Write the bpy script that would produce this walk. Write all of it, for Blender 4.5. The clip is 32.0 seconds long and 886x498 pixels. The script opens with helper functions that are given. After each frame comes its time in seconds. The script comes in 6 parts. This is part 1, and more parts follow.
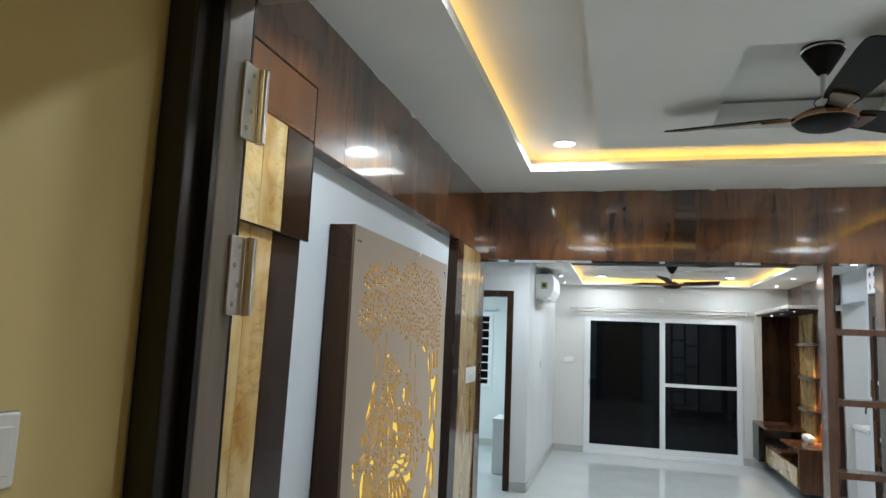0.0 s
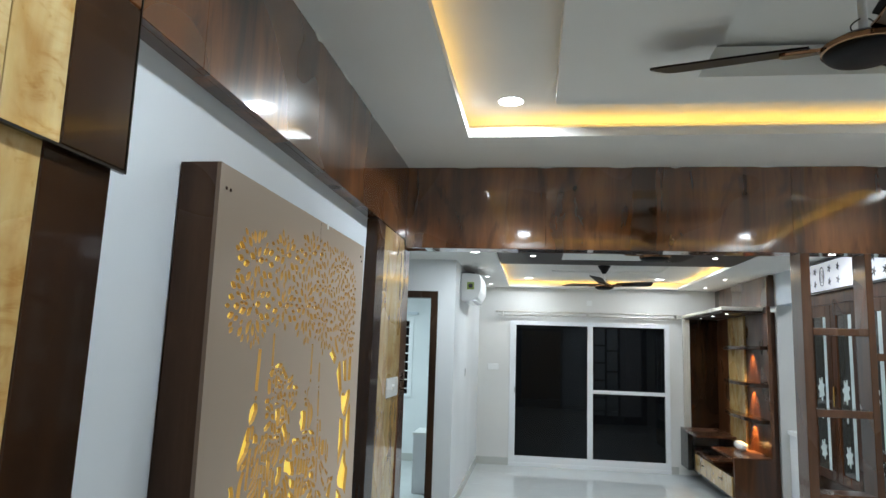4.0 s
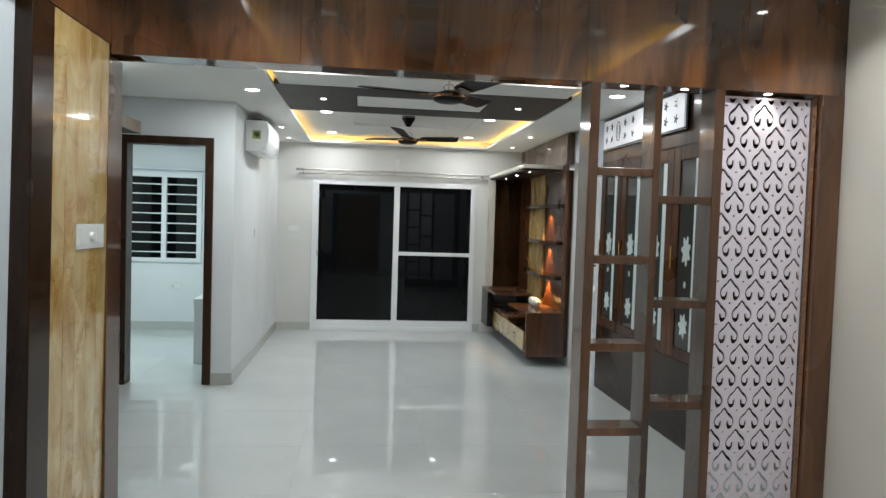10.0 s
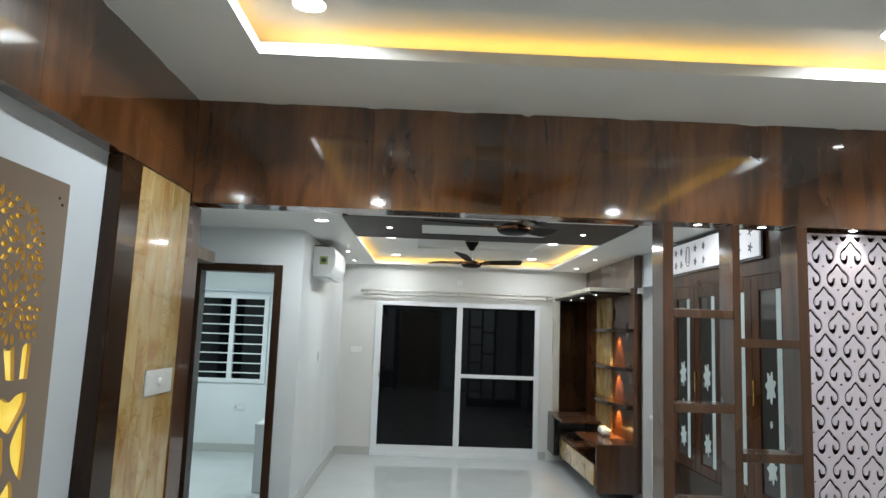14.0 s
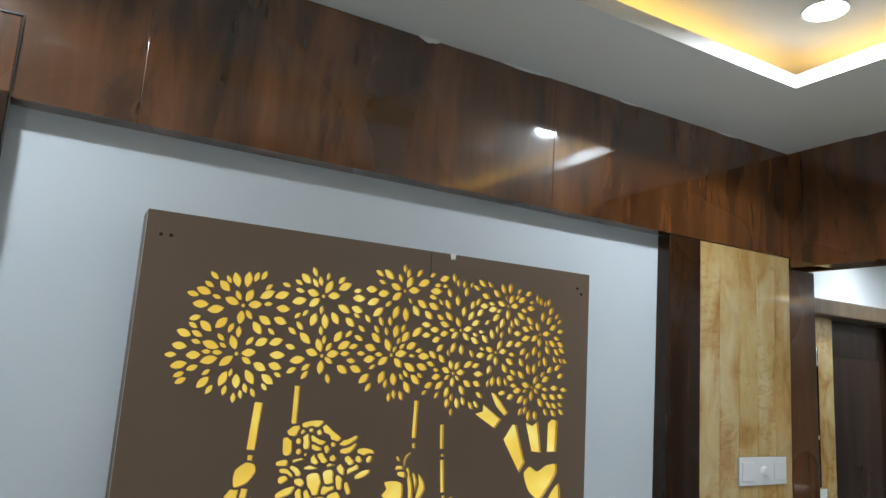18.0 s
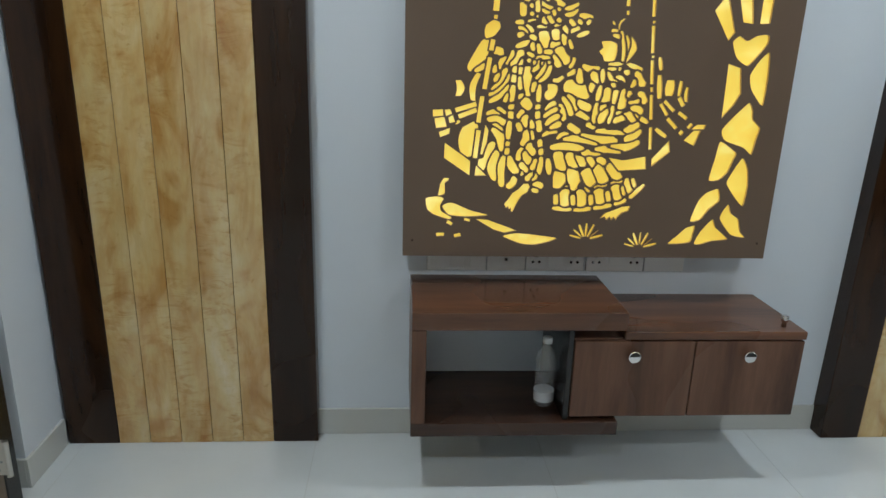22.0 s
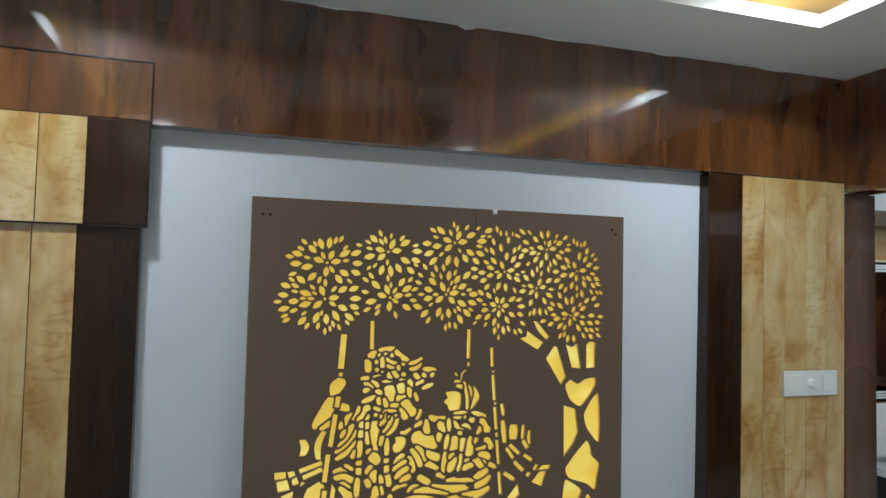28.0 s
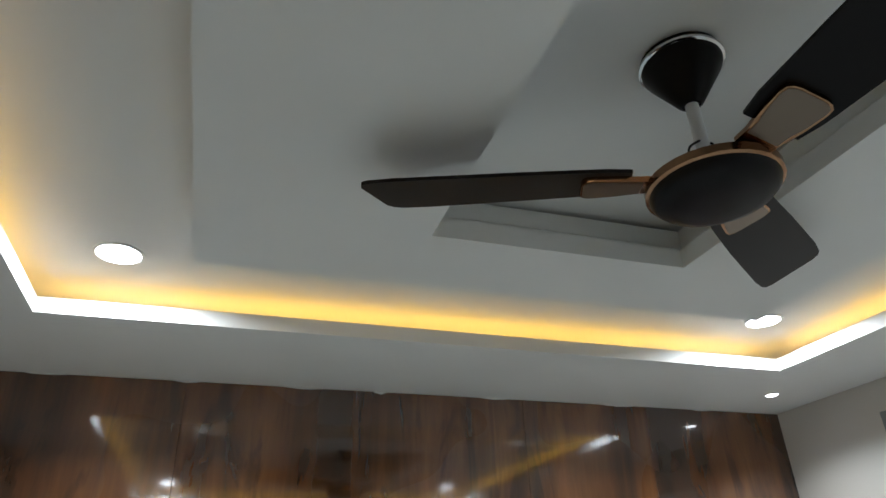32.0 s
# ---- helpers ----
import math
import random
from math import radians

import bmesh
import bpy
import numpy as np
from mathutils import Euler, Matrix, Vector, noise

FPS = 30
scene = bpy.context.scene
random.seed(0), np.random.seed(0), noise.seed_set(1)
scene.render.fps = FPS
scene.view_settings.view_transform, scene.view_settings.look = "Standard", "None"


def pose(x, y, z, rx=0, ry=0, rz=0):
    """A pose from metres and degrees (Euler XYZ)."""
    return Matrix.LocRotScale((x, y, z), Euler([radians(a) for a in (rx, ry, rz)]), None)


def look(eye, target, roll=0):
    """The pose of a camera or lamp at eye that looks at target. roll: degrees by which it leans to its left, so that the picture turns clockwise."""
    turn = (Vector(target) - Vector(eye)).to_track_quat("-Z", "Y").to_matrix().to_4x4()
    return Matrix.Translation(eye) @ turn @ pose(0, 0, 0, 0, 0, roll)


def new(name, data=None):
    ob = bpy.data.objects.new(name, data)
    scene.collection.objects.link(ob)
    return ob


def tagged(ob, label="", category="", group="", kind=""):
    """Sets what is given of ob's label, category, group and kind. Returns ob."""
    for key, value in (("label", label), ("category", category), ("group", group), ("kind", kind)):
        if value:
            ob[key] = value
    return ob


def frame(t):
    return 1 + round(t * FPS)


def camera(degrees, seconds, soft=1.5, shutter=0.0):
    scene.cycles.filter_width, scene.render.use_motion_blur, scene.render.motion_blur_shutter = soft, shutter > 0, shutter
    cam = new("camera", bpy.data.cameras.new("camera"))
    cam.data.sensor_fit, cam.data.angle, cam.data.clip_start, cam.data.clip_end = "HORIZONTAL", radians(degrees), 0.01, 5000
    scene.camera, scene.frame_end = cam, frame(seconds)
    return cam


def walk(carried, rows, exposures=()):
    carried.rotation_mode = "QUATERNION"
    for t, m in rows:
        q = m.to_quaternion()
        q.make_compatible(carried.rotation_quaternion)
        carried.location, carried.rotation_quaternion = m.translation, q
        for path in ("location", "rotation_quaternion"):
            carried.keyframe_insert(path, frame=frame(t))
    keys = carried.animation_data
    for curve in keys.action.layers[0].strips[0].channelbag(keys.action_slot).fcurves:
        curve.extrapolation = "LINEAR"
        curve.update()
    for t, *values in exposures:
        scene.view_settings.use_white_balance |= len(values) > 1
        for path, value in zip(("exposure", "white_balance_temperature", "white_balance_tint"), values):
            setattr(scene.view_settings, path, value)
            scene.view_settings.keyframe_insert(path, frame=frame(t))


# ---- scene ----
cam = camera(67.0, 32.0)
PATH = [
    (0, (0.453, 0.391, 1.609), (-0.062, 2.306, 1.865), 2.4),
    (0.5, (0.509, 0.579, 1.641), (-0.273, 2.405, 1.876), 2.9),
    (1, (0.493, 0.782, 1.715), (-0.48, 2.51, 1.974), 2.4),
    (1.5, (0.487, 0.94, 1.762), (-0.787, 2.452, 2.062), 2.4),
    (2, (0.532, 1.016, 1.71), (-0.926, 2.344, 2.045), 2.5),
    (2.5, (0.535, 1.032, 1.644), (-0.929, 2.348, 1.995), 2.7),
    (3, (0.45, 1.0, 1.614), (-0.676, 2.614, 1.971), 3.2),
    (3.5, (0.355, 1.046, 1.582), (-0.281, 2.914, 1.91), 2.2),
    (4, (0.269, 1.113, 1.59), (-0.005, 3.074, 1.877), 1.9),
    (4.5, (0.200, 1.122, 1.633), (0.291, 3.102, 1.900), 0.4),
    (6.5, (0.18, 1.199, 1.609), (0.704, 3.107, 1.906), 0.6),
    (7, (0.317, 1.258, 1.594), (0.649, 3.204, 1.913), 0.9),
    (7.5, (0.435, 1.362, 1.6), (0.426, 3.336, 1.919), 2.1),
    (8, (0.493, 1.51, 1.587), (0.376, 3.481, 1.908), 2.0),
    (8.5, (0.583, 1.67, 1.582), (0.529, 3.644, 1.903), 2.1),
    (9, (0.594, 1.723, 1.549), (0.756, 3.7, 1.803), 1.8),
    (9.5, (0.587, 1.748, 1.506), (0.81, 3.733, 1.607), 1.8),
    (10, (0.594, 1.761, 1.476), (0.834, 3.745, 1.395), 1.8),
    (10.5, (0.599, 1.762, 1.473), (0.851, 3.738, 1.286), 1.8),
    (11, (0.592, 1.762, 1.495), (0.856, 3.734, 1.291), 1.7),
    (11.5, (0.59, 1.748, 1.528), (0.866, 3.72, 1.335), 1.9),
    (12, (0.578, 1.749, 1.552), (0.866, 3.721, 1.384), 1.9),
    (12.5, (0.573, 1.739, 1.582), (0.869, 3.716, 1.525), 1.8),
    (13, (0.541, 1.737, 1.594), (0.849, 3.71, 1.702), 1.8),
    (13.5, (0.513, 1.756, 1.608), (0.742, 3.732, 1.814), 1.9),
    (14, (0.569, 1.823, 1.609), (0.617, 3.808, 1.852), 2.1),
    (14.5, (0.689, 1.941, 1.633), (0.434, 3.903, 1.921), 2.3),
    (16.5, (0.489, 2.303, 1.628), (-0.301, 4.103, 1.996), 2.6),
    (17, (0.639, 2.302, 1.646), (-0.584, 3.844, 2.004), 3.0),
    (17.5, (0.854, 2.265, 1.642), (-0.685, 3.487, 2.012), 3.3),
    (18, (1.111, 2.284, 1.681), (-0.619, 3.232, 2.013), 3.6),
    (18.5, (1.304, 2.357, 1.678), (-0.547, 3.027, 2.032), 3.4),
    (19, (1.476, 2.406, 1.69), (-0.436, 2.893, 2.017), 3.7),
    (19.5, (1.547, 2.474, 1.633), (-0.391, 2.832, 1.97), 3.5),
    (20, (1.587, 2.522, 1.591), (-0.391, 2.723, 1.813), 3.6),
    (20.5, (1.62, 2.528, 1.517), (-0.378, 2.616, 1.51), 3.4),
    (21, (1.673, 2.413, 1.397), (-0.318, 2.525, 1.237), 1.8),
    (21.5, (1.701, 2.400, 1.367), (-0.256, 2.503, 0.968), 1.5),
    (22, (1.670, 2.380, 1.351), (-0.243, 2.519, 0.785), 1.7),
    (22.5, (1.667, 2.407, 1.337), (-0.232, 2.566, 0.727), 1.6),
    (23, (1.668, 2.435, 1.334), (-0.232, 2.609, 0.733), 1.5),
    (23.5, (1.675, 2.459, 1.335), (-0.229, 2.646, 0.754), 1.5),
    (24, (1.706, 2.454, 1.306), (-0.212, 2.666, 0.781), 1.6),
    (24.5, (1.691, 2.471, 1.380), (-0.221, 2.716, 0.848), 1.1),
    (25, (1.733, 2.450, 1.405), (-0.201, 2.754, 0.994), 1.0),
    (25.5, (1.736, 2.417, 1.392), (-0.213, 2.797, 1.152), 1.4),
    (27.5, (1.700, 2.347, 1.650), (-0.213, 2.928, 1.693), 1.1),
    (28, (1.571, 2.357, 1.731), (-0.336, 2.951, 1.826), 1.3),
    (28.5, (1.411, 2.324, 1.785), (-0.448, 3.026, 2.011), 1.2),
    (29, (1.261, 2.239, 1.815), (-0.452, 3.213, 2.160), 1.7),
    (29.5, (1.100, 2.167, 1.828), (-0.370, 3.445, 2.284), 1.7),
    (30, (0.954, 2.142, 1.812), (-0.230, 3.642, 2.399), 1.0),
    (30.5, (0.801, 2.106, 1.826), (-0.026, 3.764, 2.579), 1.1),
    (31, (0.657, 2.074, 1.839), (0.292, 3.842, 2.701), 0.9),
    (31.5, (0.575, 2.179, 1.842), (0.622, 3.955, 2.762), 0.5),
    (32, (0.444, 2.269, 1.852), (1.015, 3.938, 2.794), -2.2),
]
walk(cam, [(t, look(eye, target, roll)) for t, eye, target, roll in PATH], exposures=[(0, 0.14, 6320, 10), (2, 0.2, 6320, 10), (4, 0.12, 6320, 10), (6.5, -0.09, 6490, 10), (8, -0.09, 6490, 10), (10, 0.05, 6700, 10), (11, 0.14, 6700, 10), (12, 0.11, 6700, 10), (13, 0.01, 6700, 10), (16.5, 0, 6270, 10), (19, -0.12, 6260, 10), (21, -0.14, 6260, 10), (22, 0.07, 6260, 10), (23, 0.2, 6260, 10), (24, 0.15, 6260, 10), (25, 0, 6260, 10), (28, -0.21, 6200, 10), (29, -0.22, 6200, 10), (30, -0.16, 6200, 10), (32, -0.18, 6200, 10)])

from mathutils.geometry import delaunay_2d_cdt

# ---- world and light ----
world = bpy.data.worlds.new("night")
scene.world = world
world.use_nodes = True
world.node_tree.nodes["Background"].inputs[0].default_value = (0.010, 0.013, 0.02, 1)
world.node_tree.nodes["Background"].inputs[1].default_value = 0.25

WHITE_LED = (0.885, 0.96, 1.0)
WARM_LED = (1.0, 0.59, 0.125)


def lamp(name, kind, at, aim, power, color, size=0.1, size_y=None, spot=None, spread=180):
    data = bpy.data.lights.new(name, kind)
    data.energy, data.color = power, color
    if kind == "AREA":
        data.shape = "RECTANGLE" if size_y else "DISK"
        data.size = size
        data.spread = radians(spread)
        if size_y:
            data.size_y = size_y
    else:
        data.shadow_soft_size = size
    if spot:
        data.spot_size, data.spot_blend = radians(spot), 0.6
    ob = new(name, data)
    ob.matrix_world = look(at, aim)
    return ob


# ---- materials ----
def material(name, base=(0.8, 0.8, 0.8), rough=0.5, metal=0.0, coat=0.0, glow=None, power=0.0, ior=1.5):
    m = bpy.data.materials.new(name)
    m.use_nodes = True
    b = m.node_tree.nodes["Principled BSDF"]
    b.inputs["Base Color"].default_value = (*base, 1)
    b.inputs["Roughness"].default_value = rough
    b.inputs["Metallic"].default_value = metal
    b.inputs["IOR"].default_value = ior
    b.inputs["Coat Weight"].default_value = coat
    b.inputs["Coat Roughness"].default_value = 0.06
    b.inputs["Coat IOR"].default_value = 1.5
    if glow:
        b.inputs["Emission Color"].default_value = (*glow, 1)
        b.inputs["Emission Strength"].default_value = power
    return m


def node(m, kind, **values):
    n = m.node_tree.nodes.new(kind)
    for key, value in values.items():
        n.inputs[key].default_value = value
    return n


def link(m, a, b):
    m.node_tree.links.new(a, b)


def space(m, scale):
    c = node(m, "ShaderNodeTexCoord")
    p = node(m, "ShaderNodeMapping")
    p.inputs["Scale"].default_value = scale
    link(m, c.outputs["Object"], p.inputs["Vector"])
    return p.outputs["Vector"]


def ramp(m, fac, stops):
    r = node(m, "ShaderNodeValToRGB")
    while len(r.color_ramp.elements) < len(stops):
        r.color_ramp.elements.new(0.5)
    for e, (at, c) in zip(r.color_ramp.elements, stops):
        e.position, e.color = at, (*c, 1)
    link(m, fac, r.inputs["Fac"])
    return r.outputs["Color"]


def mix(m, fac, a, b, mode="MIX"):
    x = m.node_tree.nodes.new("ShaderNodeMix")
    x.data_type, x.blend_type = "RGBA", mode
    for value, slot in ((fac, x.inputs["Factor"]), (a, x.inputs["A"]), (b, x.inputs["B"])):
        if isinstance(value, (int, float)):
            slot.default_value = value
        elif isinstance(value, tuple):
            slot.default_value = (*value, 1)
        else:
            link(m, value, slot)
    return x.outputs["Result"]


def relief(m, height, strength=0.1, distance=0.002):
    b = node(m, "ShaderNodeBump", Strength=strength, Distance=distance)
    link(m, height, b.inputs["Height"])
    link(m, b.outputs["Normal"], m.node_tree.nodes["Principled BSDF"].inputs["Normal"])


def bsdf(m, slot):
    return m.node_tree.nodes["Principled BSDF"].inputs[slot]


def paint(name, base, rough=0.55, bump=0.06):
    m = material(name, base, rough)
    a = node(m, "ShaderNodeTexNoise", Scale=1.3, Detail=4.0)
    link(m, space(m, (1, 1, 1)), a.inputs["Vector"])
    dark = tuple(c * 0.93 for c in base)
    link(m, ramp(m, a.outputs["Fac"], [(0.35, dark), (0.65, base)]), bsdf(m, "Base Color"))
    f = node(m, "ShaderNodeTexNoise", Scale=140.0, Detail=3.0)
    link(m, space(m, (1, 1, 1)), f.inputs["Vector"])
    relief(m, f.outputs["Fac"], bump, 0.002)
    return m


def laminate(name, dark, mid, light, rough, coat, along=(9.0, 9.0, 0.9), figure=0.0, fibre=0.45, smudge=0.0, shine=1.6):
    """Glossy wood-print laminate with the grain running along the axis of the smallest scale."""
    m = material(name, mid, rough, coat=coat)
    v = space(m, along)
    a = node(m, "ShaderNodeTexNoise", Scale=1.0, Detail=7.0, Roughness=0.62, Distortion=0.35)
    link(m, v, a.inputs["Vector"])
    big = ramp(m, a.outputs["Fac"], [(0.30, dark), (0.5, mid), (0.72, light)])
    f = node(m, "ShaderNodeTexNoise", Scale=9.0, Detail=5.0, Roughness=0.7)
    link(m, v, f.inputs["Vector"])
    fine = ramp(m, f.outputs["Fac"], [(0.3, (0.72, 0.72, 0.72)), (0.6, (1.08, 1.08, 1.08))])
    tone = mix(m, fibre * (0.5 if figure else 1.0), big, fine, "MULTIPLY")
    if smudge:
        s = node(m, "ShaderNodeTexNoise", Scale=1.0, Detail=3.0, Roughness=0.55, Distortion=1.6)
        link(m, space(m, (7.5, 7.5, 1.7)), s.inputs["Vector"])
        tone = mix(m, smudge, tone, mix(m, 1.0, tone, ramp(m, s.outputs["Fac"], [(0.28, (1.25, 1.2, 1.15)), (0.54, (1.0, 1.0, 1.0)), (0.63, (0.36, 0.34, 0.32)), (0.75, (0.2, 0.19, 0.18))]), "MULTIPLY"))
    if figure:
        s = node(m, "ShaderNodeTexNoise", Scale=3.2, Detail=4.0, Roughness=0.6, Distortion=0.8)
        own = node(m, "ShaderNodeObjectInfo")
        apart = node(m, "ShaderNodeMath")
        apart.operation = "MULTIPLY"
        link(m, own.outputs["Random"], apart.inputs[0])
        apart.inputs[1].default_value = 37.0
        def shifted(scale):
            add = node(m, "ShaderNodeVectorMath")
            link(m, space(m, scale), add.inputs[0])
            link(m, apart.outputs["Value"], add.inputs[1])
            return add.outputs["Vector"]
        link(m, shifted((2.4, 2.4, 0.85)), s.inputs["Vector"])
        blotch = ramp(m, s.outputs["Fac"], [(0.34, (0.80, 0.62, 0.42)), (0.48, (1.0, 0.96, 0.90)), (0.66, (1.08, 1.15, 1.30))])
        cloud = node(m, "ShaderNodeTexNoise", Scale=1.0, Detail=2.5, Roughness=0.5, Distortion=1.0)
        link(m, shifted((7.5, 7.5, 5.0)), cloud.inputs["Vector"])
        tone = mix(m, 1.0, tone, ramp(m, cloud.outputs["Fac"], [(0.28, (0.74, 0.56, 0.36)), (0.42, (0.96, 0.90, 0.80)), (0.54, (1.0, 1.0, 0.98)), (0.70, (1.05, 1.08, 1.14))]), "MULTIPLY")
        fleck = node(m, "ShaderNodeTexNoise", Scale=1.0, Detail=2.0, Roughness=0.5, Distortion=0.6)
        link(m, shifted((34.0, 34.0, 46.0)), fleck.inputs["Vector"])
        tone = mix(m, 1.0, tone, ramp(m, fleck.outputs["Fac"], [(0.22, (0.82, 0.74, 0.62)), (0.36, (1.0, 1.0, 1.0))]), "MULTIPLY")
        curl = node(m, "ShaderNodeTexNoise", Scale=1.0, Detail=3.0, Roughness=0.6, Distortion=2.2)
        link(m, shifted((8.0, 8.0, 21.0)), curl.inputs["Vector"])
        patch = node(m, "ShaderNodeTexNoise", Scale=1.0, Detail=1.0)
        link(m, shifted((6.0, 6.0, 2.6)), patch.inputs["Vector"])
        flame = ramp(m, curl.outputs["Fac"], [(0.36, (0.80, 0.66, 0.48)), (0.47, (1.0, 0.98, 0.95)), (0.60, (1.06, 1.10, 1.18))])
        tone = mix(m, ramp(m, patch.outputs["Fac"], [(0.46, (0.0, 0.0, 0.0)), (0.62, (0.75, 0.75, 0.75))]), tone, mix(m, 1.0, tone, flame, "MULTIPLY"))
        tone = mix(m, 1.0, tone, ramp(m, own.outputs["Random"], [(0.0, (0.90, 0.88, 0.84)), (1.0, (1.05, 1.05, 1.06))]), "MULTIPLY")
        tone = mix(m, figure, tone, mix(m, 1.0, tone, blotch, "MULTIPLY"))
    link(m, tone, bsdf(m, "Base Color"))
    if coat:
        bsdf(m, "Specular IOR Level").default_value = 0.2
    w = node(m, "ShaderNodeTexNoise", Scale=2.2, Detail=1.0)
    link(m, space(m, (1, 1, 1)), w.inputs["Vector"])
    link(m, ramp(m, w.outputs["Fac"], [(0.3, (rough * 0.7,) * 3), (0.7, (rough * 1.4,) * 3)]), bsdf(m, "Roughness"))
    relief(m, w.outputs["Fac"], 0.25 if coat else 0.05, 0.004)
    if coat:
        sag = node(m, "ShaderNodeTexNoise", Scale=3.0, Detail=1.0)
        link(m, space(m, (1, 1, 0.6)), sag.inputs["Vector"])
        wave = node(m, "ShaderNodeBump", Strength=0.12, Distance=0.006)
        link(m, sag.outputs["Fac"], wave.inputs["Height"])
        link(m, wave.outputs["Normal"], bsdf(m, "Coat Normal"))
        bsdf(m, "Coat IOR").default_value = shine
    return m


WALL = paint("wall_paint", (0.62, 0.67, 0.715))
HALLWHITE = paint("hall_wall_paint", (0.71, 0.705, 0.68))
PALEBLUE = paint("cool_white_paint", (0.77, 0.80, 0.81))
CREAM = paint("cream_wall_paint", (0.68, 0.645, 0.59))
CEIL = paint("ceiling_paint", (0.825, 0.82, 0.785), 0.6)
YELLOW = paint("corridor_paint", (0.70, 0.56, 0.25))
WALNUT = laminate("walnut_laminate", (0.022, 0.0080, 0.0026), (0.112, 0.0400, 0.0110), (0.255, 0.096, 0.027), 0.25, 1.0, (4.5, 4.5, 0.45), fibre=0.3, smudge=0.62, shine=1.9)
WALNUT_FLAT = laminate("walnut_laminate_across", (0.034, 0.0145, 0.008), (0.105, 0.046, 0.024), (0.195, 0.088, 0.045), 0.25, 0.4, (9.0, 0.9, 9.0))
WALNUT_DULL = laminate("walnut_laminate_matt", (0.006, 0.0026, 0.0010), (0.021, 0.0085, 0.0030), (0.046, 0.019, 0.0065), 0.22, 0.3, (6.0, 6.0, 0.7), shine=1.5)
CONSOLE = laminate("console_walnut", (0.040, 0.018, 0.0105), (0.112, 0.054, 0.032), (0.185, 0.095, 0.058), 0.3, 0.2, (6.0, 6.0, 0.8))
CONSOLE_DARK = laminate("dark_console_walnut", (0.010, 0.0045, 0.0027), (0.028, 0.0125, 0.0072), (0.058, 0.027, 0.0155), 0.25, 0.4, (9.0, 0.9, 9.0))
DARKWOOD = laminate("dark_door_wood", (0.014, 0.007, 0.0035), (0.034, 0.016, 0.008), (0.056, 0.027, 0.013), 0.32, 0.05)
SATIN = laminate("satin_walnut", (0.020, 0.0080, 0.0034), (0.082, 0.0325, 0.013), (0.155, 0.064, 0.027), 0.28, 0.8, (5.0, 5.0, 0.5), shine=1.65)
TAN = laminate("tan_door_trim", (0.06, 0.04, 0.022), (0.10, 0.066, 0.036), (0.15, 0.10, 0.055), 0.3, 0.3)
BIRCH = laminate("birch_laminate", (0.50, 0.33, 0.130), (0.57, 0.415, 0.180), (0.64, 0.51, 0.28), 0.25, 0.9, (7.0, 7.0, 2.0), figure=0.95, shine=1.75)
DOORSKIN = laminate("door_veneer", (0.085, 0.058, 0.042), (0.105, 0.073, 0.053), (0.125, 0.088, 0.066), 0.36, 0.0, (14.0, 14.0, 0.7))
ARTBROWN = paint("brown_painted_board", (0.116, 0.074, 0.047), 0.38, 0.02)
bsdf(ARTBROWN, "Sheen Weight").default_value = 1.0
bsdf(ARTBROWN, "Sheen Roughness").default_value = 0.42
bsdf(ARTBROWN, "Sheen Tint").default_value = (1.0, 0.86, 0.70, 1)
GOLD = material("backlit_gold_acrylic", (0.5, 0.32, 0.04), 0.3, glow=(1.0, 0.60, 0.075), power=0.84)
g1 = node(GOLD, "ShaderNodeTexNoise", Scale=5.0, Detail=3.0, Distortion=1.0)
link(GOLD, space(GOLD, (1, 1, 1)), g1.inputs["Vector"])
link(GOLD, ramp(GOLD, g1.outputs["Fac"], [(0.35, (0.68, 0.48, 0.06)), (0.55, (0.78, 0.60, 0.10)), (0.72, (0.94, 0.84, 0.27))]), bsdf(GOLD, "Emission Color"))
GOLDEDGE = material("golden_cut_edge", (0.55, 0.36, 0.13), 0.3)
TILE = material("polished_floor_tile", (0.62, 0.65, 0.63), 0.03)
JOINT = material("tile_joint", (0.50, 0.515, 0.50), 0.12)
SKIRT = material("skirting_tile", (0.50, 0.51, 0.48), 0.15)
UPVC = material("white_upvc", (0.78, 0.80, 0.82), 0.25)
JALI = paint("lilac_white_board", (0.74, 0.67, 0.74), 0.45, 0.05)
FANBLACK = material("dark_brown_fan_enamel", (0.006, 0.005, 0.0048), 0.42)
bsdf(FANBLACK, "Specular IOR Level").default_value = 0.16
COPPER = material("copper_trim", (0.34, 0.19, 0.105), 0.16, 1.0)
BRONZE = material("textured_bronze_plate", (0.19, 0.15, 0.115), 0.30, 0.9)
STEEL = material("brushed_steel", (0.62, 0.60, 0.56), 0.28, 1.0)
BRASS = material("polished_brass", (0.62, 0.42, 0.14), 0.2, 1.0)
CHROME = material("chrome", (0.75, 0.75, 0.75), 0.1, 1.0)
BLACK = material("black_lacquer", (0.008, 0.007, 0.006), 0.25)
PLASTIC = material("white_plastic", (0.78, 0.79, 0.78), 0.3)
GREY = material("grey_plastic", (0.30, 0.31, 0.31), 0.5)
LEDDISC = material("led_diffuser", (0.9, 0.9, 0.9), 0.4, glow=(0.95, 0.98, 1.0), power=14.0)
STRIP = material("warm_led_strip", (0.9, 0.8, 0.5), 0.4, glow=WARM_LED, power=3.0)
BROWNCEIL = material("dark_brown_ceiling_panel", (0.030, 0.023, 0.020), 0.5)
